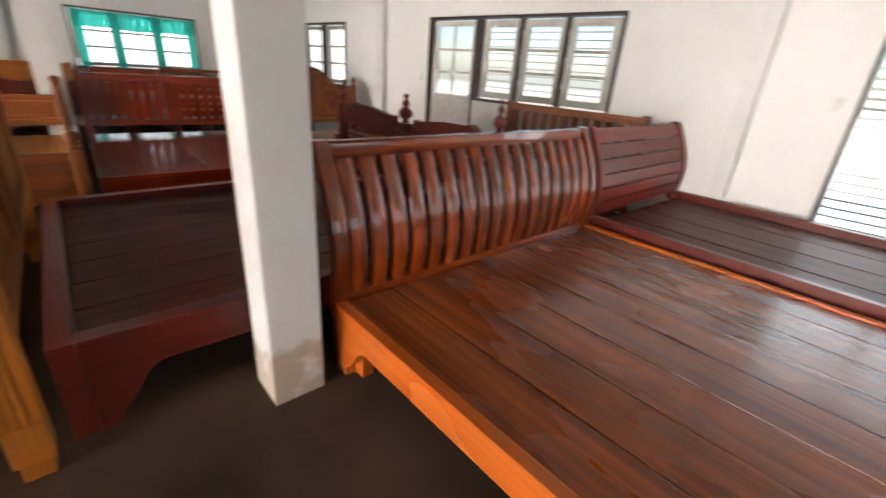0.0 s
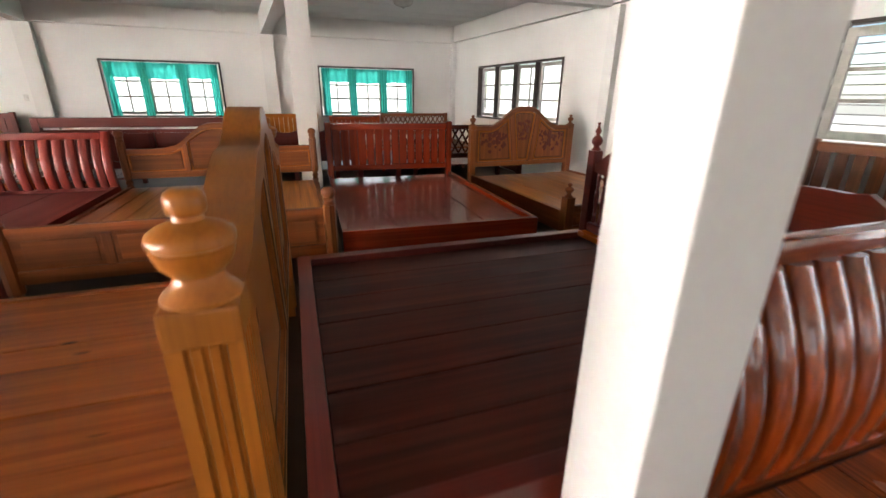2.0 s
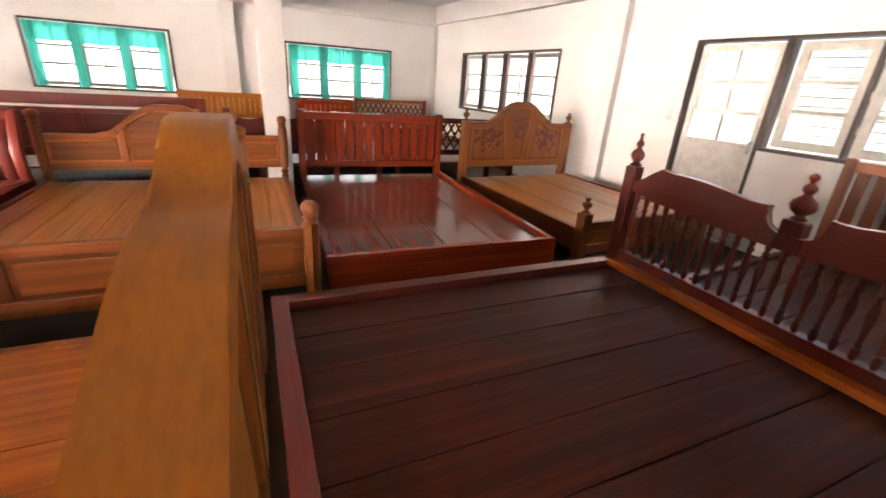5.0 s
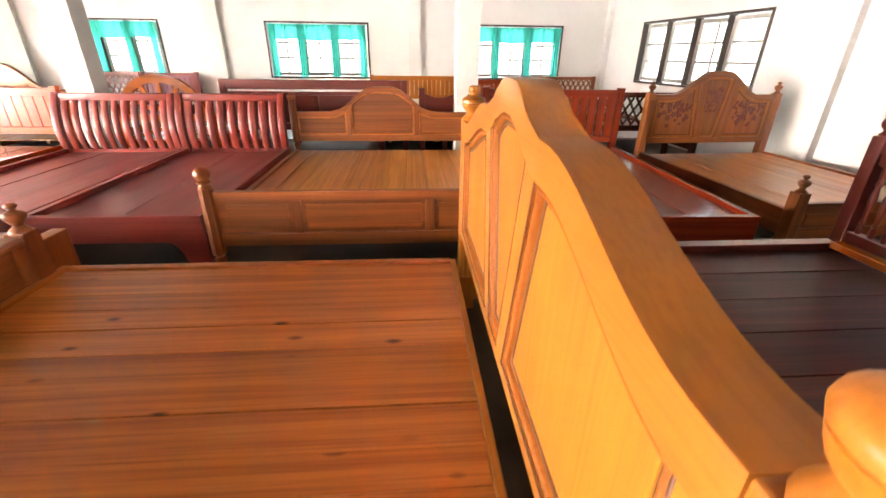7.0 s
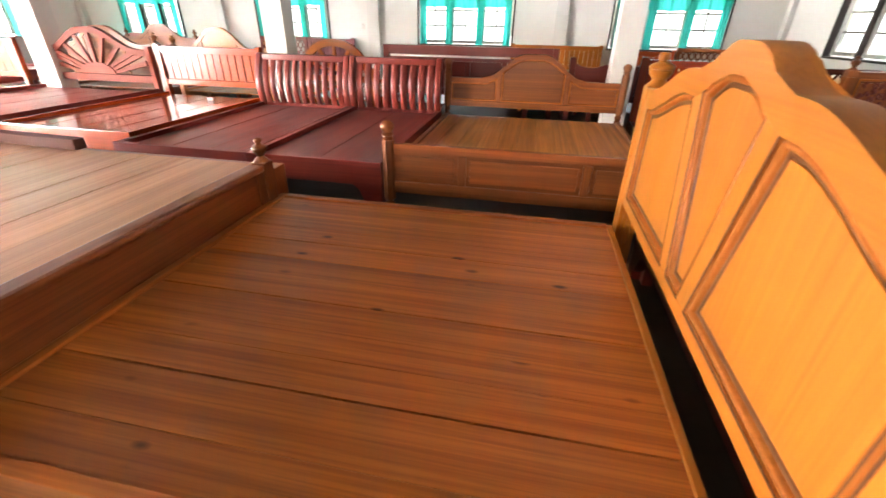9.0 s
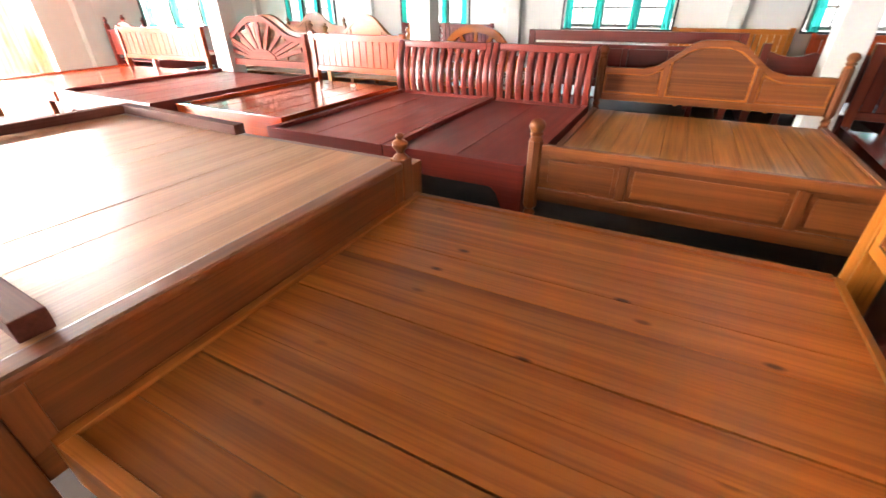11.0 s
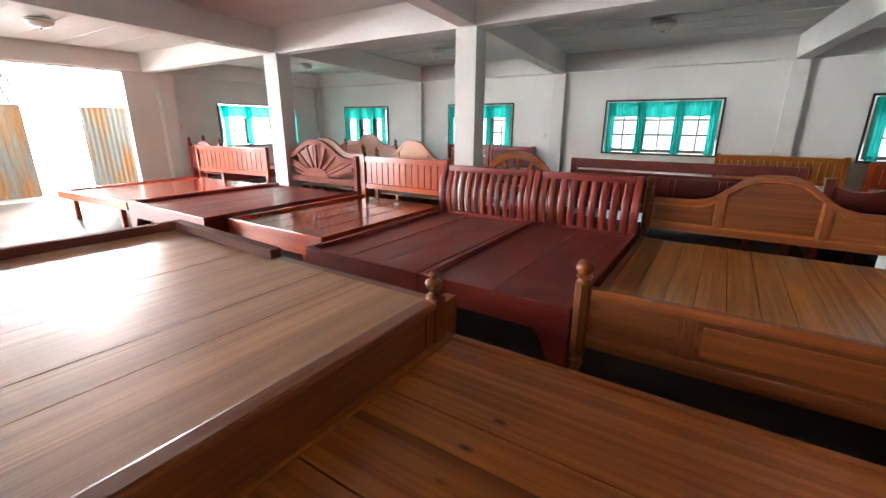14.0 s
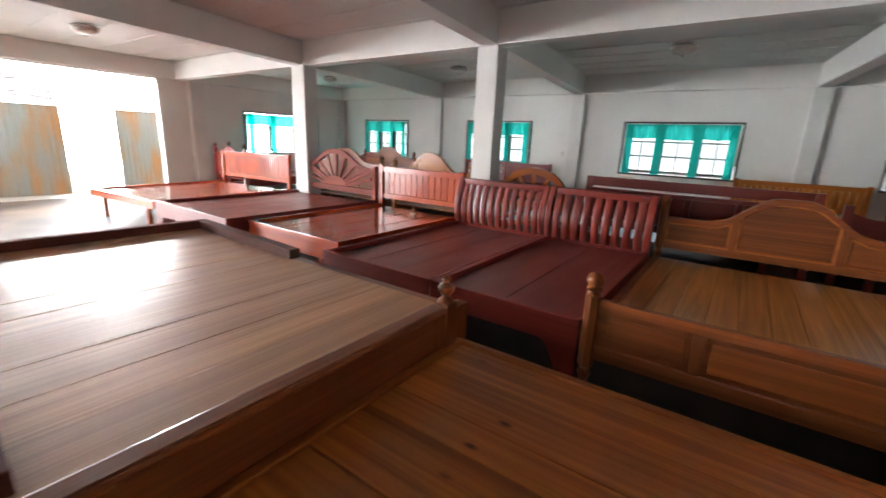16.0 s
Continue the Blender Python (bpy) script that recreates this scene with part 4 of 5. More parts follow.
def arched_bed(m, w, length, spec, label, group=""):
    """Arched, panelled headboard between posts with turned finials, and a low panelled or plain foot."""
    bed = thing("bed", m, label, "bed", group)
    kind, deck_kind = spec["kind"], spec["deck_kind"]
    post, h, thick = spec["post"], w / 2, spec["thick"]
    head_kind = spec.get("head_kind", kind)
    base(bed, w - spec.get("narrow", 0.04), length, spec["top"], spec["low"], spec["deck"], spec["n"], deck_kind, kind, foot_rail=spec["plain_foot"], brackets=False, y_head=-thick / 2 - spec.get("gap", 0.02), rail_t=0.045, lengthwise=spec.get("lengthwise", True), legs=spec["plain_foot"], seams=spec.get("seams", ()))
    i = h - post
    if spec.get("head_strip"):
        y1 = -thick / 2 - spec["gap"]
        part("head_strip", boxes((-h + 0.096, h - 0.096, y1 + 0.001, y1 + 0.028, spec["deck"] - 0.05, spec["deck"] + 0.012), bev=0.004), wood(head_kind, "x"), bed)

    def topf(u):
        return arch(u, spec["shoulder"], spec["crown"], spec["spread"], spec["horn"])

    for s in (-1, 1):
        a, b = sorted((s * h, s * (h - post)))
        c = (a + b) / 2
        bmx = bmesh.new()
        if spec["flutes"]:
            part("post_base", boxes((a, b, -post / 2, post / 2, 0.071, spec["deck"] - 0.1005), bev=0.006), wood(head_kind, "z"), bed)
            part("post_foot", boxes((a + 0.012, b - 0.012, -post / 2 + 0.012, post / 2 - 0.012, 0.0, 0.0705), bev=0.006), wood(head_kind, "z"), bed)
            post_with_flutes(bmx, a + 0.002, b - 0.002, -post / 2 + 0.002, post / 2 - 0.002, spec["deck"] - 0.10, spec["post_top"] - 0.06)
            part("post_cap", boxes((a, b, -post / 2, post / 2, spec["post_top"] - 0.0595, spec["post_top"]), bev=0.006), wood(head_kind, "z"), bed)
        elif spec["octagon"]:
            r = post / 2 / math.cos(math.pi / 8)
            part("turned_foot", lathe(bmesh.new(), [(r * 0.72, 0), (r * 0.95, 0.02), (r * 0.6, 0.10), (r * 0.92, 0.16), (r * 0.6, 0.1845)], c, 0, 16), wood(head_kind, "z"), bed, smooth=50)
            turned_ring = [(r, spec["deck"] + 0.13), (r, spec["post_top"])]
            lathe(bmx, [(r * 0.7, 0.185), (r * 0.95, 0.2), (r * 0.95, spec["deck"] - 0.05), (r * 0.62, spec["deck"] - 0.03), (r * 0.92, spec["deck"] + 0.0), (r * 0.62, spec["deck"] + 0.025), (r * 0.92, spec["deck"] + 0.05), (r * 0.62, spec["deck"] + 0.075), (r * 0.95, spec["deck"] + 0.10), (r, spec["deck"] + 0.12)] + turned_ring, c, 0, 8)
        else:
            box(bmx, a, b, -post / 2, post / 2, 0.0, spec["post_top"], 0.008)
        part("headboard_post", bmx, wood(head_kind, "z"), bed)
        part("finial", turned(spec["finial"], c, 0, spec["post_top"] - 0.001, spec["fin_k"]), wood(head_kind, "z"), bed, "turned wooden finial", smooth=50)
    # the board itself
    n, out = 48, []
    for k in range(n + 1):
        u = -1 + 2 * k / n
        out.append((u * (i - 0.001), topf(u)))
    out = [(-i + 0.001, spec["hb_low"])] + out + [(i - 0.001, spec["hb_low"])]
    core = [out[0]] + [(x, z - 0.035) for x, z in out[1:-1]] + [out[-1]]
    part("headboard", slab(bmesh.new(), core, -thick / 2 + 0.027, thick / 2 - spec.get("back_sunk", 0.012), 0.0), wood(head_kind, "x" if spec.get("cross_grain") else "z"), bed)
    # the broad capping that follows the top
    cap = bmesh.new()
    ct = spec["cap"]
    band = [(x, z) for x, z in out[1:-1]]
    lowb = [(x, z - ct) for x, z in band][::-1]
    slab(cap, band + lowb, -thick / 2, thick / 2, 0.010)
    part("top_rail", cap, wood(head_kind, "x"), bed, smooth=35)
    rows = [(-i + 0.001, i - 0.001, -thick / 2 + 0.004, thick / 2 - 0.004, spec["hb_low"] - 0.001, spec["hb_low"] + 0.06)]
    part("lower_rail", boxes(*rows, bev=0.005), wood(head_kind, "x"), bed)
    if spec["panels"] == "fan":
        fan_panels(2 * i, spec["hb_low"] + 0.06, topf, -thick / 2 + 0.027, -thick / 2 + 0.002, head_kind, bed, ct, spec["tw"], spec["bw"], spec.get("stile", 0.03), -1, spec.get("mw", 0.075))
        if spec.get("back_sunk"):
            fan_panels(2 * i, spec["hb_low"] + 0.06, topf, thick / 2 - spec["back_sunk"], thick / 2 - 0.002, head_kind, bed, ct, spec["tw"], spec["bw"], spec.get("stile", 0.03), 1, spec.get("mw", 0.075))
        if spec.get("carved"):
            zc = (spec["hb_low"] + spec["shoulder"]) / 2 + 0.06
            for s, cx, cz, size in ((-1, -0.62 * i, zc + 0.02, 0.20), (0, 0, zc + 0.15, 0.16), (1, 0.62 * i, zc + 0.02, 0.20)):
                tagged(part("carving", spray(bmesh.new(), cx, cz, -thick / 2 + 0.0215, size, 5 + s), wood("rosewood_rail", "z"), bed), "dark stained flower spray carved in relief", kind="stuff")
    elif spec["panels"] == "three":
        mx = 0.40 * i
        for s in (-1, 1):
            part("mullion", boxes((s * mx - 0.024, s * mx + 0.024, -thick / 2 + 0.001, 0, spec["hb_low"] + 0.061, topf(0.4) - ct * 0.9), bev=0.006), wood(head_kind, "z"), bed)
        for xa, xb in ((-i + 0.03, -mx - 0.05), (-mx + 0.05, mx - 0.05), (mx + 0.05, i - 0.03)):
            tops = [(xa + (xb - xa) * k / 14, topf((xa + (xb - xa) * k / 14) / i) - ct - 0.025) for k in range(15)]
            outp = [(xa, spec["hb_low"] + 0.085)] + tops + [(xb, spec["hb_low"] + 0.085)]
            part("panel", slab(bmesh.new(), outp, -thick / 2 + 0.018, -thick / 2 + 0.029, 0.004), wood(head_kind, "x"), bed)
            rim = [(xa - 0.018, outp[0][1] - 0.018)] + [(px + (0.018 if px == xb else -0.018 if px == xa else 0), pz + 0.018) for px, pz in tops] + [(xb + 0.018, outp[0][1] - 0.018)]
            part("moulding", bead(bmesh.new(), rim, -thick / 2 + 0.026, -0.012, True), wood("teak", "x"), bed, smooth=60)
    if not spec["plain_foot"]:
        ft, fl, fp = spec["foot_top"], spec["foot_low"], spec["foot_post"]
        for s in (-1, 1):
            a, b = sorted((s * h, s * (h - fp)))
            c = (a + b) / 2
            r = fp / 2 / math.cos(math.pi / 8)
            bmx = bmesh.new()
            if spec["octagon"]:
                lathe(bmx, [(r * 0.6, 0), (r * 0.85, 0.015), (r * 0.9, 0.05), (r * 0.55, 0.10), (r * 0.8, 0.13), (r * 0.85, 0.15), (r * 0.55, 0.17), (r * 0.95, 0.19), (r, 0.20), (r * 1.0, spec["foot_post_top"])], c, -length, 8)
            else:
                box(bmx, a, b, -length - fp / 2, -length + fp / 2, 0, spec["foot_post_top"], 0.007)
            part("foot_post", bmx, wood(kind, "z"), bed)
            part("finial", turned(spec["finial"], c, -length, spec["foot_post_top"] - 0.001, spec["fin_k"] * spec.get("foot_fin", 1.0)), wood(kind, "z"), bed, "turned wooden finial", smooth=50)
        j = h - fp - 0.001
        yf = -length
        part("foot_rail", boxes((-j, j, yf - 0.024, yf + 0.024, ft - 0.06, ft), bev=0.008), wood(kind, "x"), bed)
        part("foot_rail", boxes((-j, j, yf - 0.024, yf + 0.024, fl, fl + 0.085), bev=0.006), wood(kind, "x"), bed)
        part("foot_board", boxes((-j, j, yf - 0.008, yf + 0.010, fl + 0.084, ft - 0.059), bev=0), wood(kind, "x"), bed)
        cols = spec["foot_panels"]
        xs = [-j + 2 * j * t for t in cols]
        for x in xs[1:-1]:
            part("mullion", boxes((x - 0.028, x + 0.028, yf - 0.022, yf + 0.0, fl + 0.0851, ft - 0.0601), bev=0.006), wood(kind, "z"), bed)
        for xa, xb in zip(xs, xs[1:]):
            part("panel", boxes((xa + 0.055, xb - 0.055, yf - 0.016, yf - 0.004, fl + 0.11, ft - 0.085), bev=0.008), wood(kind, "x"), bed)
    return bed


# golden teak bed with the high arched headboard, its head to the east
# its boards: where each one ends across the bed, and the width of the joint there
TEAK_SEAMS = ((-0.66, 0.0012), (-0.53, 0.0015), (-0.38, 0.006), (-0.21, 0.0025), (-0.06, 0.0012), (0.10, 0.008), (0.27, 0.0015), (0.40, 0.0012), (0.55, 0.008), (0.76, 0.0015))
teak_high = dict(kind="teak", head_kind="golden_teak", deck_kind="teak", post=0.105, thick=0.105, tw=0.218, bw=0.068, mw=0.09, stile=0.07, narrow=0.165, top=0.335, low=0.13, deck=0.32, n=6, seams=TEAK_SEAMS, plain_foot=True, flutes=True, octagon=False, shoulder=1.070, crown=1.305, spread=0.235, horn=0.138, post_top=1.071, finial=URN, fin_k=1.08, hb_low=0.47, cap=0.086, panels="fan", gap=0.05, head_strip=True, back_sunk=0.027)
bed_a = arched_bed(pose(0.966, 3.41, 0, 0, 0, -90), 2.085, 2.14, teak_high, "golden teak bed with a high arched panelled headboard")

# teak bed with a low arched headboard and a panelled foot
teak_low = dict(kind="brown_teak", head_kind="brown_teak", deck_kind="honey_teak", post=0.075, thick=0.06, top=0.42, low=0.24, deck=0.405, n=11, plain_foot=False, flutes=False, octagon=True, shoulder=0.80, crown=1.055, spread=0.50, horn=0.0, post_top=0.87, finial=BALL, fin_k=1.05, hb_low=0.50, cap=0.05, panels="three", foot_top=0.60, foot_low=0.245, foot_post=0.085, foot_post_top=0.615, foot_panels=(0.0, 0.27, 0.73, 1.0), foot_fin=1.1)
bed_c = arched_bed(pose(0.36, 7.00, 0), 1.955, 2.20, teak_low, "honey teak bed with arched headboard, panelled foot and ball finials")

# carved teak bed in the north-east corner
teak_carved = dict(kind="brown_teak", head_kind="brown_teak", deck_kind="honey_teak", post=0.085, thick=0.07, tw=0.17, bw=0.09, top=0.36, low=0.16, deck=0.34, n=5, plain_foot=False, flutes=True, octagon=False, shoulder=0.99, crown=1.235, spread=0.62, horn=0.0, post_top=1.0, finial=FINIAL, fin_k=0.85, hb_low=0.46, cap=0.06, panels="fan", carved=True, foot_top=0.42, foot_low=0.14, foot_post=0.09, foot_post_top=0.50, foot_panels=(0.0, 0.3, 0.7, 1.0))
bed_e = arched_bed(pose(4.09, 7.08, 0, 0, 0, 2.6), 1.62, 2.08, teak_carved, "teak bed with an arched headboard carved with flower sprays")

# red slatted beds with S-shaped headboards
curved_slat_bed(pose(-2.285, 6.89, 0), 1.16, 2.11, 0.452, 0.27, 0.415, 0.985, 11, "mahogany", "mahogany", "mahogany", 3, "red mahogany single bed with an S-curved slatted headboard", "red slatted beds", depth=0.085, slat_w=0.066, lean=0.0, swell=0.013)
curved_slat_bed(pose(-1.163, 6.89, 0), 1.066, 2.11, 0.452, 0.27, 0.415, 0.985, 9, "mahogany", "mahogany", "mahogany", 2, "red mahogany single bed with an S-curved slatted headboard", "red slatted beds", depth=0.085, slat_w=0.078, lean=0.0, swell=0.013)

# wide glossy bed beside the first column
curved_slat_bed(pose(3.01, 2.36, 0), 2.04, 2.25, 0.345, 0.20, 0.333, 1.015, 17, "padauk", "padauk_rail", "padauk_deck", 8, "glossy orange-red hardwood bed with an S-curved slatted headboard", depth=0.09, slat_w=0.088)

# bright red bed with an upright slatted headboard
frame_bed(pose(2.265, 7.20, 0, 0, 0, -2.0), 1.61, 2.42, 0.40, 0.17, 0.365, 1.045, 0.45, 14, "red_wood", "red_wood", "red_wood", 4, "glossy dark red bed with an upright slatted headboard", post=0.075, fill=0.84)
frame_bed(pose(-3.655, 7.10, 0), 1.47, 2.10, 0.475, 0.27, 0.44, 1.035, 0.56, 13, "cherry", "cherry", "cherry", 4, "orange-red bed with a closed plank headboard", closed=True, post=0.06)
frame_bed(pose(-7.74, 7.10, 0, 0, 0, 4.0), 2.06, 2.30, 0.45, 0.33, 0.42, 1.06, 0.55, 15, "cherry", "cherry", "cherry", 5, "orange-red bed with a closed plank headboard near the wide opening", closed=True, post=0.06)


def fan_bed(m):
    """Headboard of rays that spread from a half disc under a curved rail."""
    bed = thing("bed", m, "dark red bed with a headboard of spreading rays", "bed")
    w = 1.80
    h = w / 2
    base(bed, w, 2.30, 0.50, 0.30, 0.455, 4, "mahogany", "mahogany", brackets=True, y_head=-0.04)
    for s in (-1, 1):
        a, b = sorted((s * h, s * (h - 0.07)))
        part("headboard_post", boxes((a, b, -0.035, 0.035, 0, 1.0), bev=0.007), wood("dull_mahogany", "z"), bed)
    i = h - 0.071
    part("lower_rail", boxes((-i, i, -0.025, 0.025, 0.56, 0.65), bev=0.006), wood("dull_mahogany", "x"), bed)
    top = [(-i + 2 * i * k / 30, arch(-1 + k / 15, 0.96, 1.215, 0.75)) for k in range(31)]
    part("top_rail", slab(bmesh.new(), top + [(x, z - 0.075) for x, z in top][::-1], -0.027, 0.027, 0.008), wood("dull_mahogany", "x"), bed, smooth=40)
    disc = [(0.28 * math.cos(k * math.pi / 16), 0.651 + 0.14 * math.sin(k * math.pi / 16)) for k in range(17)]
    part("half_disc", slab(bmesh.new(), disc, -0.022, 0.022, 0.006), wood("dull_mahogany", "x"), bed)
    for k in range(11):
        a = math.pi * (k + 0.5) / 11
        x0, z0 = 0.27 * math.cos(a), 0.655 + 0.125 * math.sin(a)
        x1 = 0.80 * math.cos(a)
        z1 = arch(x1 / i, 0.96, 1.215, 0.75) - 0.06 if abs(math.sin(a)) > 0.25 else 0.80
        d = Vector((x1 - x0, z1 - z0)).normalized()
        nx, nz = -d.y * 0.02, d.x * 0.02
        part("ray", slab(bmesh.new(), [(x0 - nx, z0 - nz), (x1 - 1.5 * nx, z1 - 1.5 * nz), (x1 + 1.5 * nx, z1 + 1.5 * nz), (x0 + nx, z0 + nz)], -0.014, 0.014, 0.004), wood("dull_mahogany", "z"), bed)
    return bed


fan_bed(pose(-5.385, 7.10, 0))


def spindle(bm, x, z0, z1):
    L = z1 - z0
    prof = [(0.010, 0), (0.016, 0.04), (0.016, 0.12), (0.010, 0.15), (0.017, 0.18), (0.010, 0.21), (0.013, 0.32), (0.020, 0.52), (0.017, 0.60), (0.010, 0.70), (0.018, 0.74), (0.010, 0.78), (0.015, 0.83), (0.015, 0.95), (0.010, 1.0)]
    return lathe(bm, [(r, z0 + t * L) for r, t in prof], x, 0, 10)


def spindle_bed(m):
    """Dark rosewood bed: turned spindles under a scrolled top rail that breaks in the middle for an urn."""
    bed = thing("bed", m, "dark rosewood bed with turned spindles and a scrolled headboard", "bed")
    w, length = 1.92, 2.13
    h = w / 2
    base(bed, w, length, 0.385, 0.21, 0.345, 7, "rosewood", "rosewood_rail", brackets=True, y_head=-0.05, rail_t=0.075)
    for s in (-1, 1):
        a, b = sorted((s * h, s * (h - 0.075)))
        part("headboard_post", boxes((a, b, -0.0375, 0.0375, 0, 0.99), bev=0.007), wood("rosewood_rail", "z"), bed)
        part("finial", turned(((0.030, 0), (0.036, 0.01), (0.024, 0.02), (0.020, 0.03), (0.036, 0.05), (0.040, 0.068), (0.034, 0.088), (0.016, 0.106), (0.013, 0.116), (0.022, 0.13), (0.020, 0.145), (0.010, 0.16), (0.008, 0.18), (0.012, 0.188), (0.006, 0.198)), s * (h - 0.0375), 0, 0.989), wood("rosewood_rail", "z"), bed, "turned dark finial", smooth=50)
    i = h - 0.076
    part("lower_rail", boxes((-i, i, -0.03, 0.03, 0.40, 0.46), bev=0.006), wood("rosewood_rail", "x"), bed)
    part("ledge", boxes((-i, i, -0.10, -0.031, 0.36, 0.40), bev=0.005), wood("padauk_rail", "x"), bed, "lighter brown ledge strip")
    for s in (-1, 1):
        n, top = 30, []
        for k in range(n + 1):
            u = k / n  # 0 at the post, 1 at the scroll beside the urn
            z = 0.905 + 0.075 * ease(u / 0.22) + 0.016 * math.exp(-((u - 0.235) / 0.03) ** 2) + 0.028 * math.sin(min(1, u / 0.9) * math.pi) - 0.012 * u
            top.append((s * (i - u * (i - 0.135)), z))
        # the beak of the scroll and the round notch below it
        notch = [(s * 0.118, 0.972), (s * 0.124, 0.955)] + [(s * (0.055 + 0.062 * math.cos(q)), 0.925 - 0.062 * math.sin(q)) for q in (-0.2, 0.2, 0.6, 1.0, 1.35, 1.57)]
        low = [(s * 0.055, 0.79), (s * (i * 0.5), 0.80), (s * (i * 0.96), 0.835), (s * i, 0.845)]
        part("scroll_rail", slab(bmesh.new(), top + notch + low, -0.022, 0.022, 0.004), wood("rosewood_rail", "x"), bed)
    part("scroll_rail", boxes((-0.0545, 0.0545, -0.022, 0.022, 0.79, 0.863), bev=0.004), wood("rosewood_rail", "x"), bed)
    part("urn_block", boxes((-0.046, 0.046, -0.036, 0.036, 0.8635, 0.935), bev=0.01), wood("rosewood_rail", "z"), bed)
    part("urn", turned(((0.026, 0), (0.034, 0.008), (0.022, 0.018), (0.020, 0.024), (0.044, 0.045), (0.052, 0.066), (0.046, 0.088), (0.022, 0.108), (0.017, 0.118), (0.026, 0.13), (0.028, 0.143), (0.019, 0.156), (0.009, 0.164), (0.012, 0.174), (0.020, 0.184), (0.018, 0.196), (0.006, 0.205)), 0, 0, 0.9345), wood("rosewood_rail", "z"), bed, "turned dark urn", smooth=50)
    me = link_bm("spindle", spindle(bmesh.new(), 0, 0.459, 0.845), wood("rosewood_rail", "z"), 50)
    for k in range(25):
        p = new("spindle", me)
        p.parent = bed
        p.location = (-i + (k + 0.5) * 2 * i / 25, 0, 0)
    return bed


spindle_bed(pose(3.185, 3.46, 0, 0, 0, -90))

# bed whose plain slatted headboard leans against the east wall
frame_bed(pose(5.36, 3.46, 0, 0, 0, -90 + 5.3), 1.62, 2.02, 0.34, 0.16, 0.31, 1.05, 0.45, 12, "brown_teak", "rosewood_rail", "rosewood", 6, "brown bed with a slatted headboard beside the windows", post=0.07)


def louvre_bed(m, w=1.56):
    """Dark bed whose S-shaped headboard is made of lapped horizontal slats."""
    bed = thing("bed", m, "dark red bed with a curved headboard of horizontal slats", "bed")
    h = w / 2
    base(bed, w, 2.25, 0.40, 0.22, 0.335, 8, "rosewood", "rosewood_rail", brackets=True, y_head=-0.05)
    for s in (-1, 1):
        a, b = sorted((s * h, s * (h - 0.055)))
        part("headboard_post", s_slat(bmesh.new(), a, b, 0.32, 1.02, 0.055, 0.09), wood("mahogany", "z"), bed, smooth=45)
        part("head_leg", boxes((a, b, -0.05, 0.0, 0, 0.318), bev=0.004), wood("mahogany", "z"), bed)
    for k in range(6):
        v0, v1 = 0.10 + k * 0.15, 0.10 + k * 0.15 + 0.135
        bmx, rows = bmesh.new(), []
        for q in range(5):
            v = v0 + (v1 - v0) * q / 4
            y, z = s_y(v, 0.09), 0.32 + 0.69 * v
            rows.append([bmx.verts.new(p) for p in ((-h + 0.056, y - 0.012, z), (h - 0.056, y - 0.012, z), (h - 0.056, y + 0.012, z), (-h + 0.056, y + 0.012, z))])
        for a, b in zip(rows, rows[1:]):
            for q in range(4):
                bmx.faces.new((a[q], a[(q + 1) % 4], b[(q + 1) % 4], b[q]))
        bmx.faces.new(rows[0][::-1])
        bmx.faces.new(rows[-1])
        part("slat", bmx, wood("mahogany", "x"), bed, smooth=40)
    return bed


louvre_bed(pose(4.86, 2.36, 0))

# pale teak bed with a low panelled foot, a dark frame lying on its boards
pale = thing("bed", pose(-3.42, 3.31, 0, 0, 0, 90), "pale teak bed with a panelled foot and turned finials", "bed")
PW, PL = 1.99, 2.22
for s in (-1, 1):
    a, b = sorted((s * PW / 2, s * (PW / 2 - 0.05)))
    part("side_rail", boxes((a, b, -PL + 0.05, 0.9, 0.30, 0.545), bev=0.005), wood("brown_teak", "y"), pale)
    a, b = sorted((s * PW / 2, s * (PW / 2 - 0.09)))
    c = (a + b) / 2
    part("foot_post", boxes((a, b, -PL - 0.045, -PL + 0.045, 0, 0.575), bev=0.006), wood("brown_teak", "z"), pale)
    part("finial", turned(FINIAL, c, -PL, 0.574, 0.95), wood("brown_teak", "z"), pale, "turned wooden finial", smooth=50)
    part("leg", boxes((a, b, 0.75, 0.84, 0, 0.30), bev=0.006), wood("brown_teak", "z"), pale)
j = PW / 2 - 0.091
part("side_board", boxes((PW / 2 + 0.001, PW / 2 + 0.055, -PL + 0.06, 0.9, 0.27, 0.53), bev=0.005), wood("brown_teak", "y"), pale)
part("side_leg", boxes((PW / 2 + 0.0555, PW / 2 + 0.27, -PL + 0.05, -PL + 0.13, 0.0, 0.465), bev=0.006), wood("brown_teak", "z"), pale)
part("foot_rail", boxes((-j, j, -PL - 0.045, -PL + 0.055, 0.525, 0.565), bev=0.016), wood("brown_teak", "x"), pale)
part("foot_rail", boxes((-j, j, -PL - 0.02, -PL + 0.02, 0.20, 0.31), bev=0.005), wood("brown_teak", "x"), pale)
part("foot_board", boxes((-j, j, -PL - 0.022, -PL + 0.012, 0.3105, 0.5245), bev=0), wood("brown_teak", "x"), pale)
for s in (-1, 1):
    a, b = sorted((s * j, s * (j - 0.07)))
    part("stile", boxes((a, b, -PL - 0.034, -PL - 0.0225, 0.3105, 0.5245), bev=0.005), wood("brown_teak", "z"), pale)
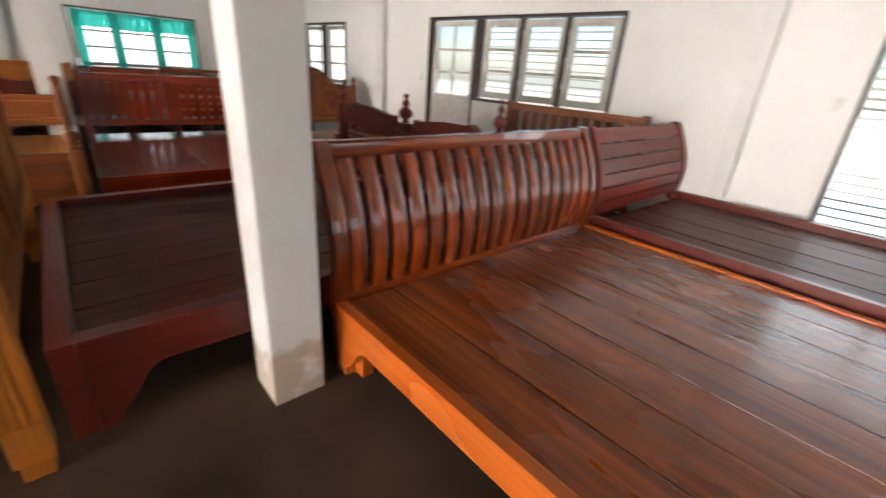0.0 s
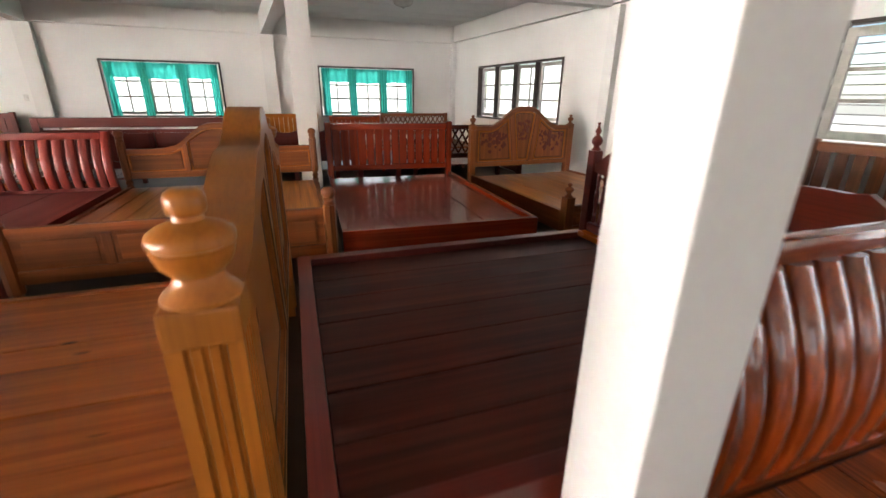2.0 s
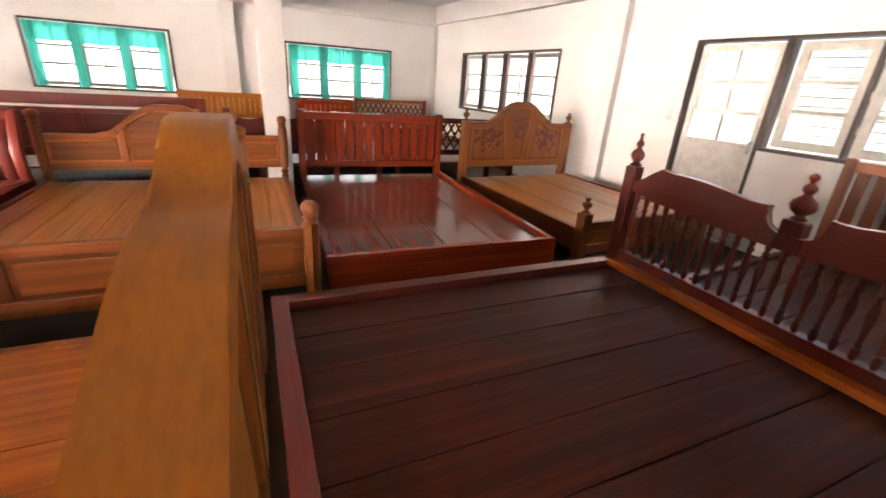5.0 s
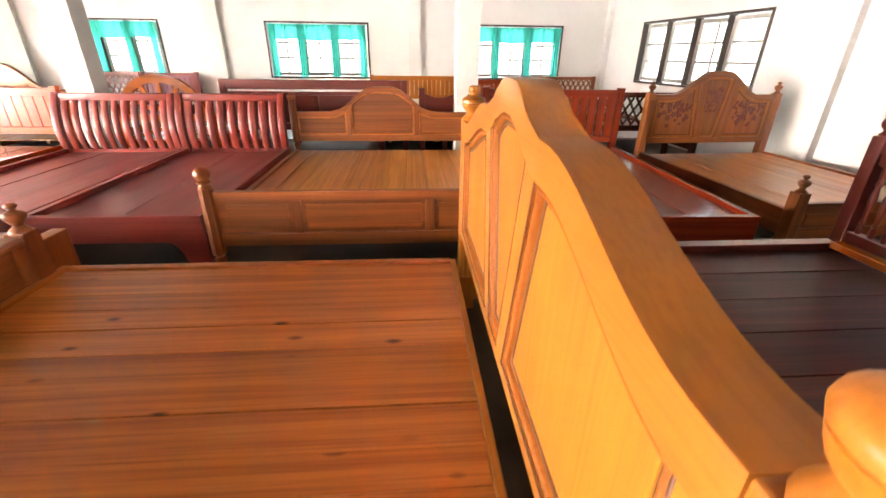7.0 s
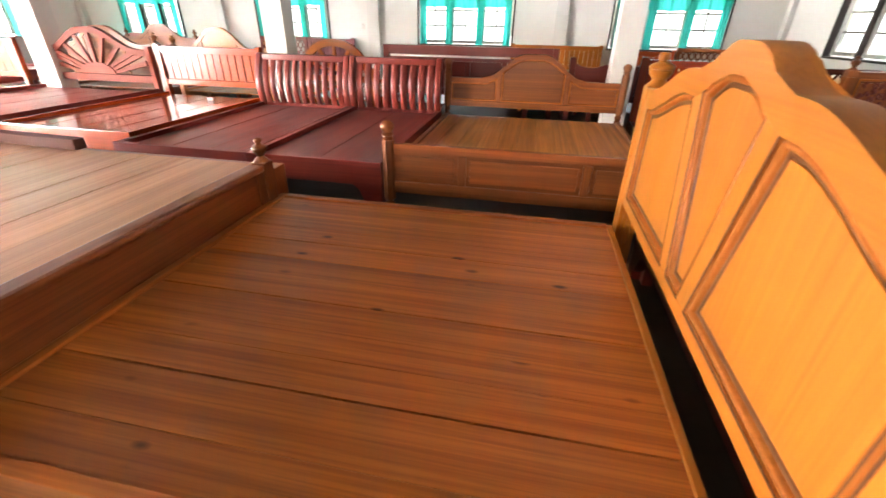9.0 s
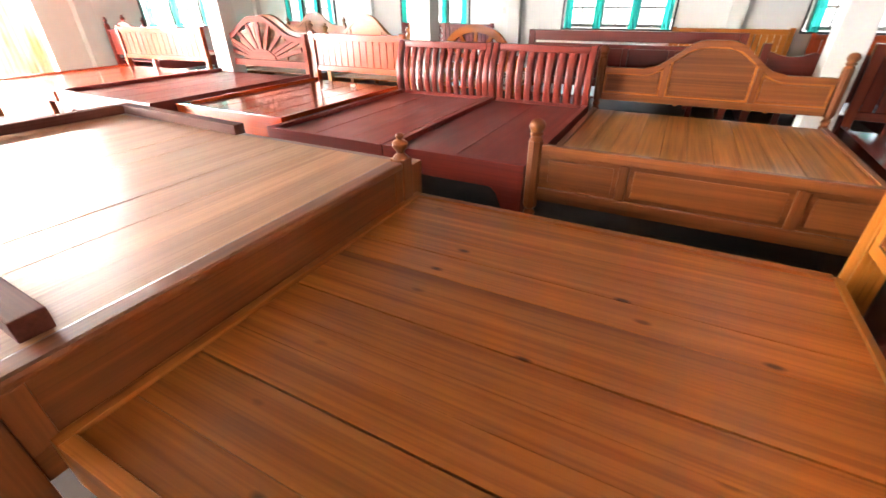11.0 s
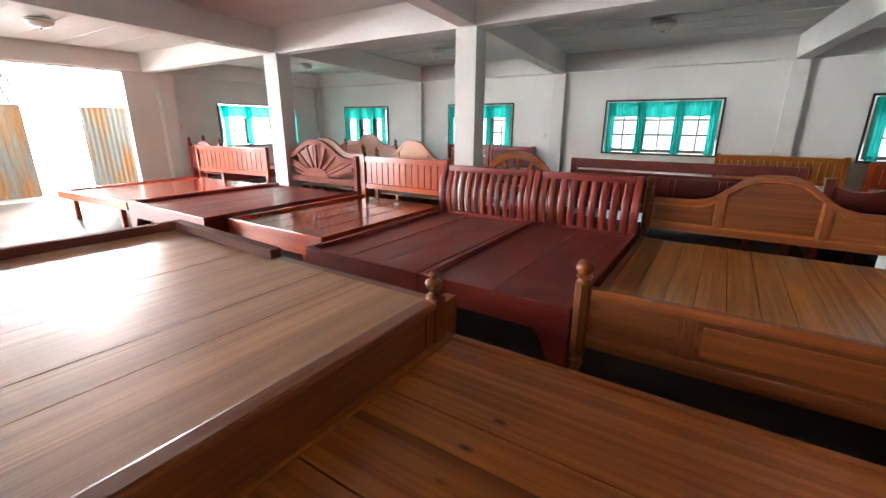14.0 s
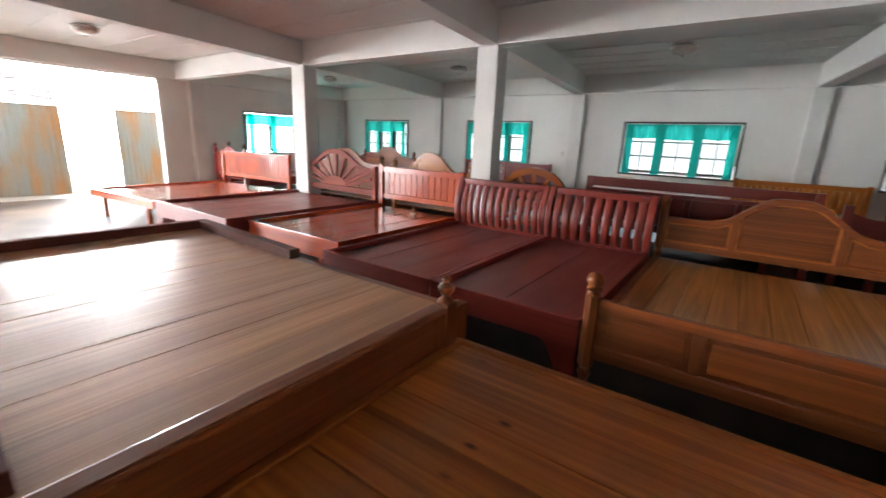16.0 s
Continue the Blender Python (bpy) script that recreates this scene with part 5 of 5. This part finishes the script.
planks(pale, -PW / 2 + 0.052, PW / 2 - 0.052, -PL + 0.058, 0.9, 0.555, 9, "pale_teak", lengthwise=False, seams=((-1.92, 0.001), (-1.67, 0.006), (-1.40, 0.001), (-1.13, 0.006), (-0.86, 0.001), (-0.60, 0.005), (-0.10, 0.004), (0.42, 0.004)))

loose = thing("spare_bed", pose(-1.28, 2.575, 0.557, 0, 0, -2.6), "dark red bare rail frame of a bed lying on pale boards", "bed")
part("side_rail", boxes((-2.72, -1.30, 1.58, 1.66, 0, 0.07), bev=0.006), wood("dull_brown", "x"), loose)
part("side_rail", boxes((-2.72, 0.0, -0.05, 0.035, 0, 0.07), bev=0.006), wood("dull_brown", "x"), loose)
part("end_rail", boxes((-2.80, -2.721, -0.05, 1.66, 0, 0.07), bev=0.006), wood("dull_brown", "y"), loose)


# ---- second row, its heads back to back with the first ----
def back_bed(x, y, w, style, kind, top, label, turn=180, posts=0.07, crown=0.0, finials=False, deck=0.40, deck_kind=None, length=2.05, post_top=None):
    """A bed seen over or between others: its headboard in one of several styles, with rails and boards."""
    bed = thing("bed", pose(x, y, 0, 0, 0, turn), label, "bed")
    h = w / 2
    base(bed, w, length, deck + 0.03, deck - 0.16, deck, 4, deck_kind or kind, kind, brackets=False, y_head=-0.05)
    pt = post_top or top
    for s in (-1, 1):
        a, b = sorted((s * h, s * (h - posts)))
        part("headboard_post", boxes((a, b, -0.035, 0.035, 0, pt), bev=0.006), wood(kind, "z"), bed)
        if finials:
            part("finial", turned(FINIAL, (a + b) / 2, 0, pt - 0.001, 0.85), wood(kind, "z"), bed, "turned wooden finial", smooth=50)
    i = h - posts - 0.001

    def rail(name, z0, z1, y0=-0.025, y1=0.025):
        part(name, boxes((-i, i, y0, y1, z0, z1), bev=0.005), wood(kind, "x"), bed)

    if style == "boards":
        rail("top_rail", top - 0.10, top - 0.02)
        rail("lower_rail", 0.52, 0.59)
        n = int(2 * i / 0.09)
        for k in range(n):
            x0 = -i + 2 * i * k / n
            part("board", boxes((x0 + 0.003, x0 + 2 * i / n - 0.003, -0.012, 0.012, 0.591, top - 0.101), bev=0.003), wood(kind, "z"), bed)
    elif style == "lattice":
        rail("top_rail", top - 0.07, top - 0.01)
        rail("lower_rail", 0.50, 0.57)
        z0, z1 = 0.571, top - 0.071
        n = max(4, int(2 * i / 0.105))
        step, rise = 2 * i / n, (z1 - z0)
        for k in range(-4, n):
            for s in (1, -1):
                xa, xb = -i + k * step, -i + (k + rise / step * 0.62) * step
                za, zb = z0, z1
                if xa < -i:
                    za, xa = z0 + (z1 - z0) * (-i - xa) / (xb - xa), -i
                if xb > i:
                    zb, xb = za + (z1 - za) * (i - xa) / (xb - xa), i
                if xb - xa < 0.02:
                    continue
                if s < 0:
                    xa, xb = -xa, -xb
                d = Vector((xb - xa, zb - za)).normalized()
                nx, nz = -d.y * 0.013, d.x * 0.013
                yy = 0.0055 * s
                part("lattice_strip", slab(bmesh.new(), [(xa - nx, za - nz), (xb - nx, zb - nz), (xb + nx, zb + nz), (xa + nx, za + nz)], yy - 0.005, yy + 0.005), wood(kind, "z"), bed)
    elif style == "arch":
        out = [(-i + 2 * i * k / 30, arch(-1 + k / 15, top - 0.03, crown, 0.62)) for k in range(31)]
        part("headboard", slab(bmesh.new(), [(-i, 0.5)] + out + [(i, 0.5)], -0.014, 0.014), wood(kind, "x"), bed)
        part("top_rail", slab(bmesh.new(), out + [(px, pz - 0.06) for px, pz in out][::-1], -0.026, 0.026, 0.006), wood(kind, "x"), bed)
        for s in (-1, 1):
            part("mullion", boxes((s * 0.38 * i - 0.025, s * 0.38 * i + 0.025, -0.024, 0.024, 0.5, arch(0.38, top - 0.03, crown, 0.62) - 0.061), bev=0.005), wood(kind, "z"), bed)
    elif style == "sunburst":
        out = [(i * math.cos(math.pi * (1 - k / 30)), 0.70 + (crown - 0.70) * math.sin(math.pi * k / 30)) for k in range(31)]
        inn = [(px * 0.84, 0.70 + (pz - 0.70) * 0.80) for px, pz in out]
        part("top_rail", slab(bmesh.new(), out + inn[::-1], -0.026, 0.026, 0.006), wood(kind, "x"), bed)
        rail("lower_rail", 0.62, 0.70)
        for k in range(5):
            a = math.pi * (k + 1) / 6
            xa, za, xb, zb = 0.10 * math.cos(a), 0.702 + 0.05 * math.sin(a), 0.86 * i * math.cos(a), 0.70 + (crown - 0.70) * 0.82 * math.sin(a)
            d = Vector((xb - xa, zb - za)).normalized()
            nx, nz = -d.y * 0.022, d.x * 0.022
            part("ray", slab(bmesh.new(), [(xa - nx, za - nz), (xb - nx, zb - nz), (xb + nx, zb + nz), (xa + nx, za + nz)], -0.012, 0.012, 0.003), wood(kind, "z"), bed)
    elif style == "open_panel":
        rail("top_board", top - 0.105, top - 0.001, -0.03, 0.03)
        rail("middle_rail", top - 0.17, top - 0.13)
        rail("lower_rail", 0.52, 0.60)
        for s in (-1, 0, 1):
            part("mullion", boxes((s * 0.45 * i - 0.03, s * 0.45 * i + 0.03, -0.022, 0.022, 0.601, top - 0.171), bev=0.005), wood(kind, "z"), bed)
        for xa, xb in ((-i, -0.45 * i - 0.03), (-0.45 * i + 0.03, -0.03), (0.03, 0.45 * i - 0.03), (0.45 * i + 0.03, i)):
            part("panel", boxes((xa + 0.002, xb - 0.002, -0.008, 0.008, 0.602, top - 0.172), bev=0.002), wood(kind, "x"), bed)
    elif style == "scallop":
        out = [(-i + 2 * i * k / 40, top - 0.02 - 0.045 * abs(math.sin(k / 40 * math.pi * 3))) for k in range(41)]
        part("headboard", slab(bmesh.new(), [(-i, 0.52)] + out + [(i, 0.52)], -0.018, 0.018, 0.004), wood(kind, "x"), bed)
    return bed


back_bed(-0.455, 7.62, 2.15, "open_panel", "rosewood_rail", 1.085, "very dark red bed with an open panelled headboard", deck_kind="rosewood_rail")
back_bed(1.36, 7.66, 1.20, "scallop", "rosewood_rail", 0.955, "dark bed with a scalloped headboard", post_top=1.0)
back_bed(3.42, 7.66, 2.0, "lattice", "rosewood", 0.975, "black-brown bed with a lattice headboard", deck_kind="rosewood_rail")
back_bed(-2.20, 7.60, 1.10, "sunburst", "padauk_rail", 0.80, "orange wood bed with a half-round sunburst headboard", crown=1.13)
back_bed(-3.86, 7.60, 1.50, "arch", "golden_teak", 0.99, "pale teak bed with an arched panelled headboard", crown=1.225, finials=True)
back_bed(-5.72, 7.60, 1.80, "arch", "brown_teak", 1.02, "brown teak bed with a wide arched headboard", crown=1.225, finials=True)
slim = back_bed(-9.58, 7.62, 1.30, "arch", "mahogany", 0.98, "dark red bed with an arched headboard and slim finials", crown=1.08, finials=True, post_top=1.04)
part("finial", turned(FINIAL, 0, 0, 1.079, 0.85), wood("mahogany", "z"), slim, "turned wooden finial", smooth=50)
# third row with its heads along the north wall
back_bed(0.735, 11.70, 1.80, "boards", "golden_teak", 0.985, "golden teak bed with a boarded headboard under the windows", turn=0)
back_bed(3.80, 11.70, 1.60, "lattice", "brown_teak", 0.985, "brown bed with a lattice headboard in the corner", turn=0)
back_bed(2.42, 11.70, 1.12, "boards", "cherry", 0.925, "red-brown single bed with a boarded headboard", turn=0)
back_bed(-4.13, 11.70, 1.10, "boards", "mahogany", 1.0, "pinkish red single bed with a boarded headboard", turn=0)
back_bed(-5.28, 11.70, 1.15, "lattice", "mahogany", 1.0, "pinkish red single bed with a lattice headboard", turn=0)
back_bed(-7.3, 10.4, 1.70, "arch", "brown_teak", 1.0, "brown teak bed with a carved arched headboard", turn=0, crown=1.22, finials=True)
back_bed(-9.1, 11.6, 1.60, "arch", "mahogany", 0.9, "dark red bed with a low arched headboard", turn=0, crown=1.0)

# folded paper left on the orange-red bed
single("paper_slip", boxes((-0.03, 0.03, -0.02, 0.02, 0, 0.035), bev=0.002), PAPER, "small folded white paper slip on a bed", "paper", m=pose(-3.50, 6.76, 0.4425, 0, 0, 25))
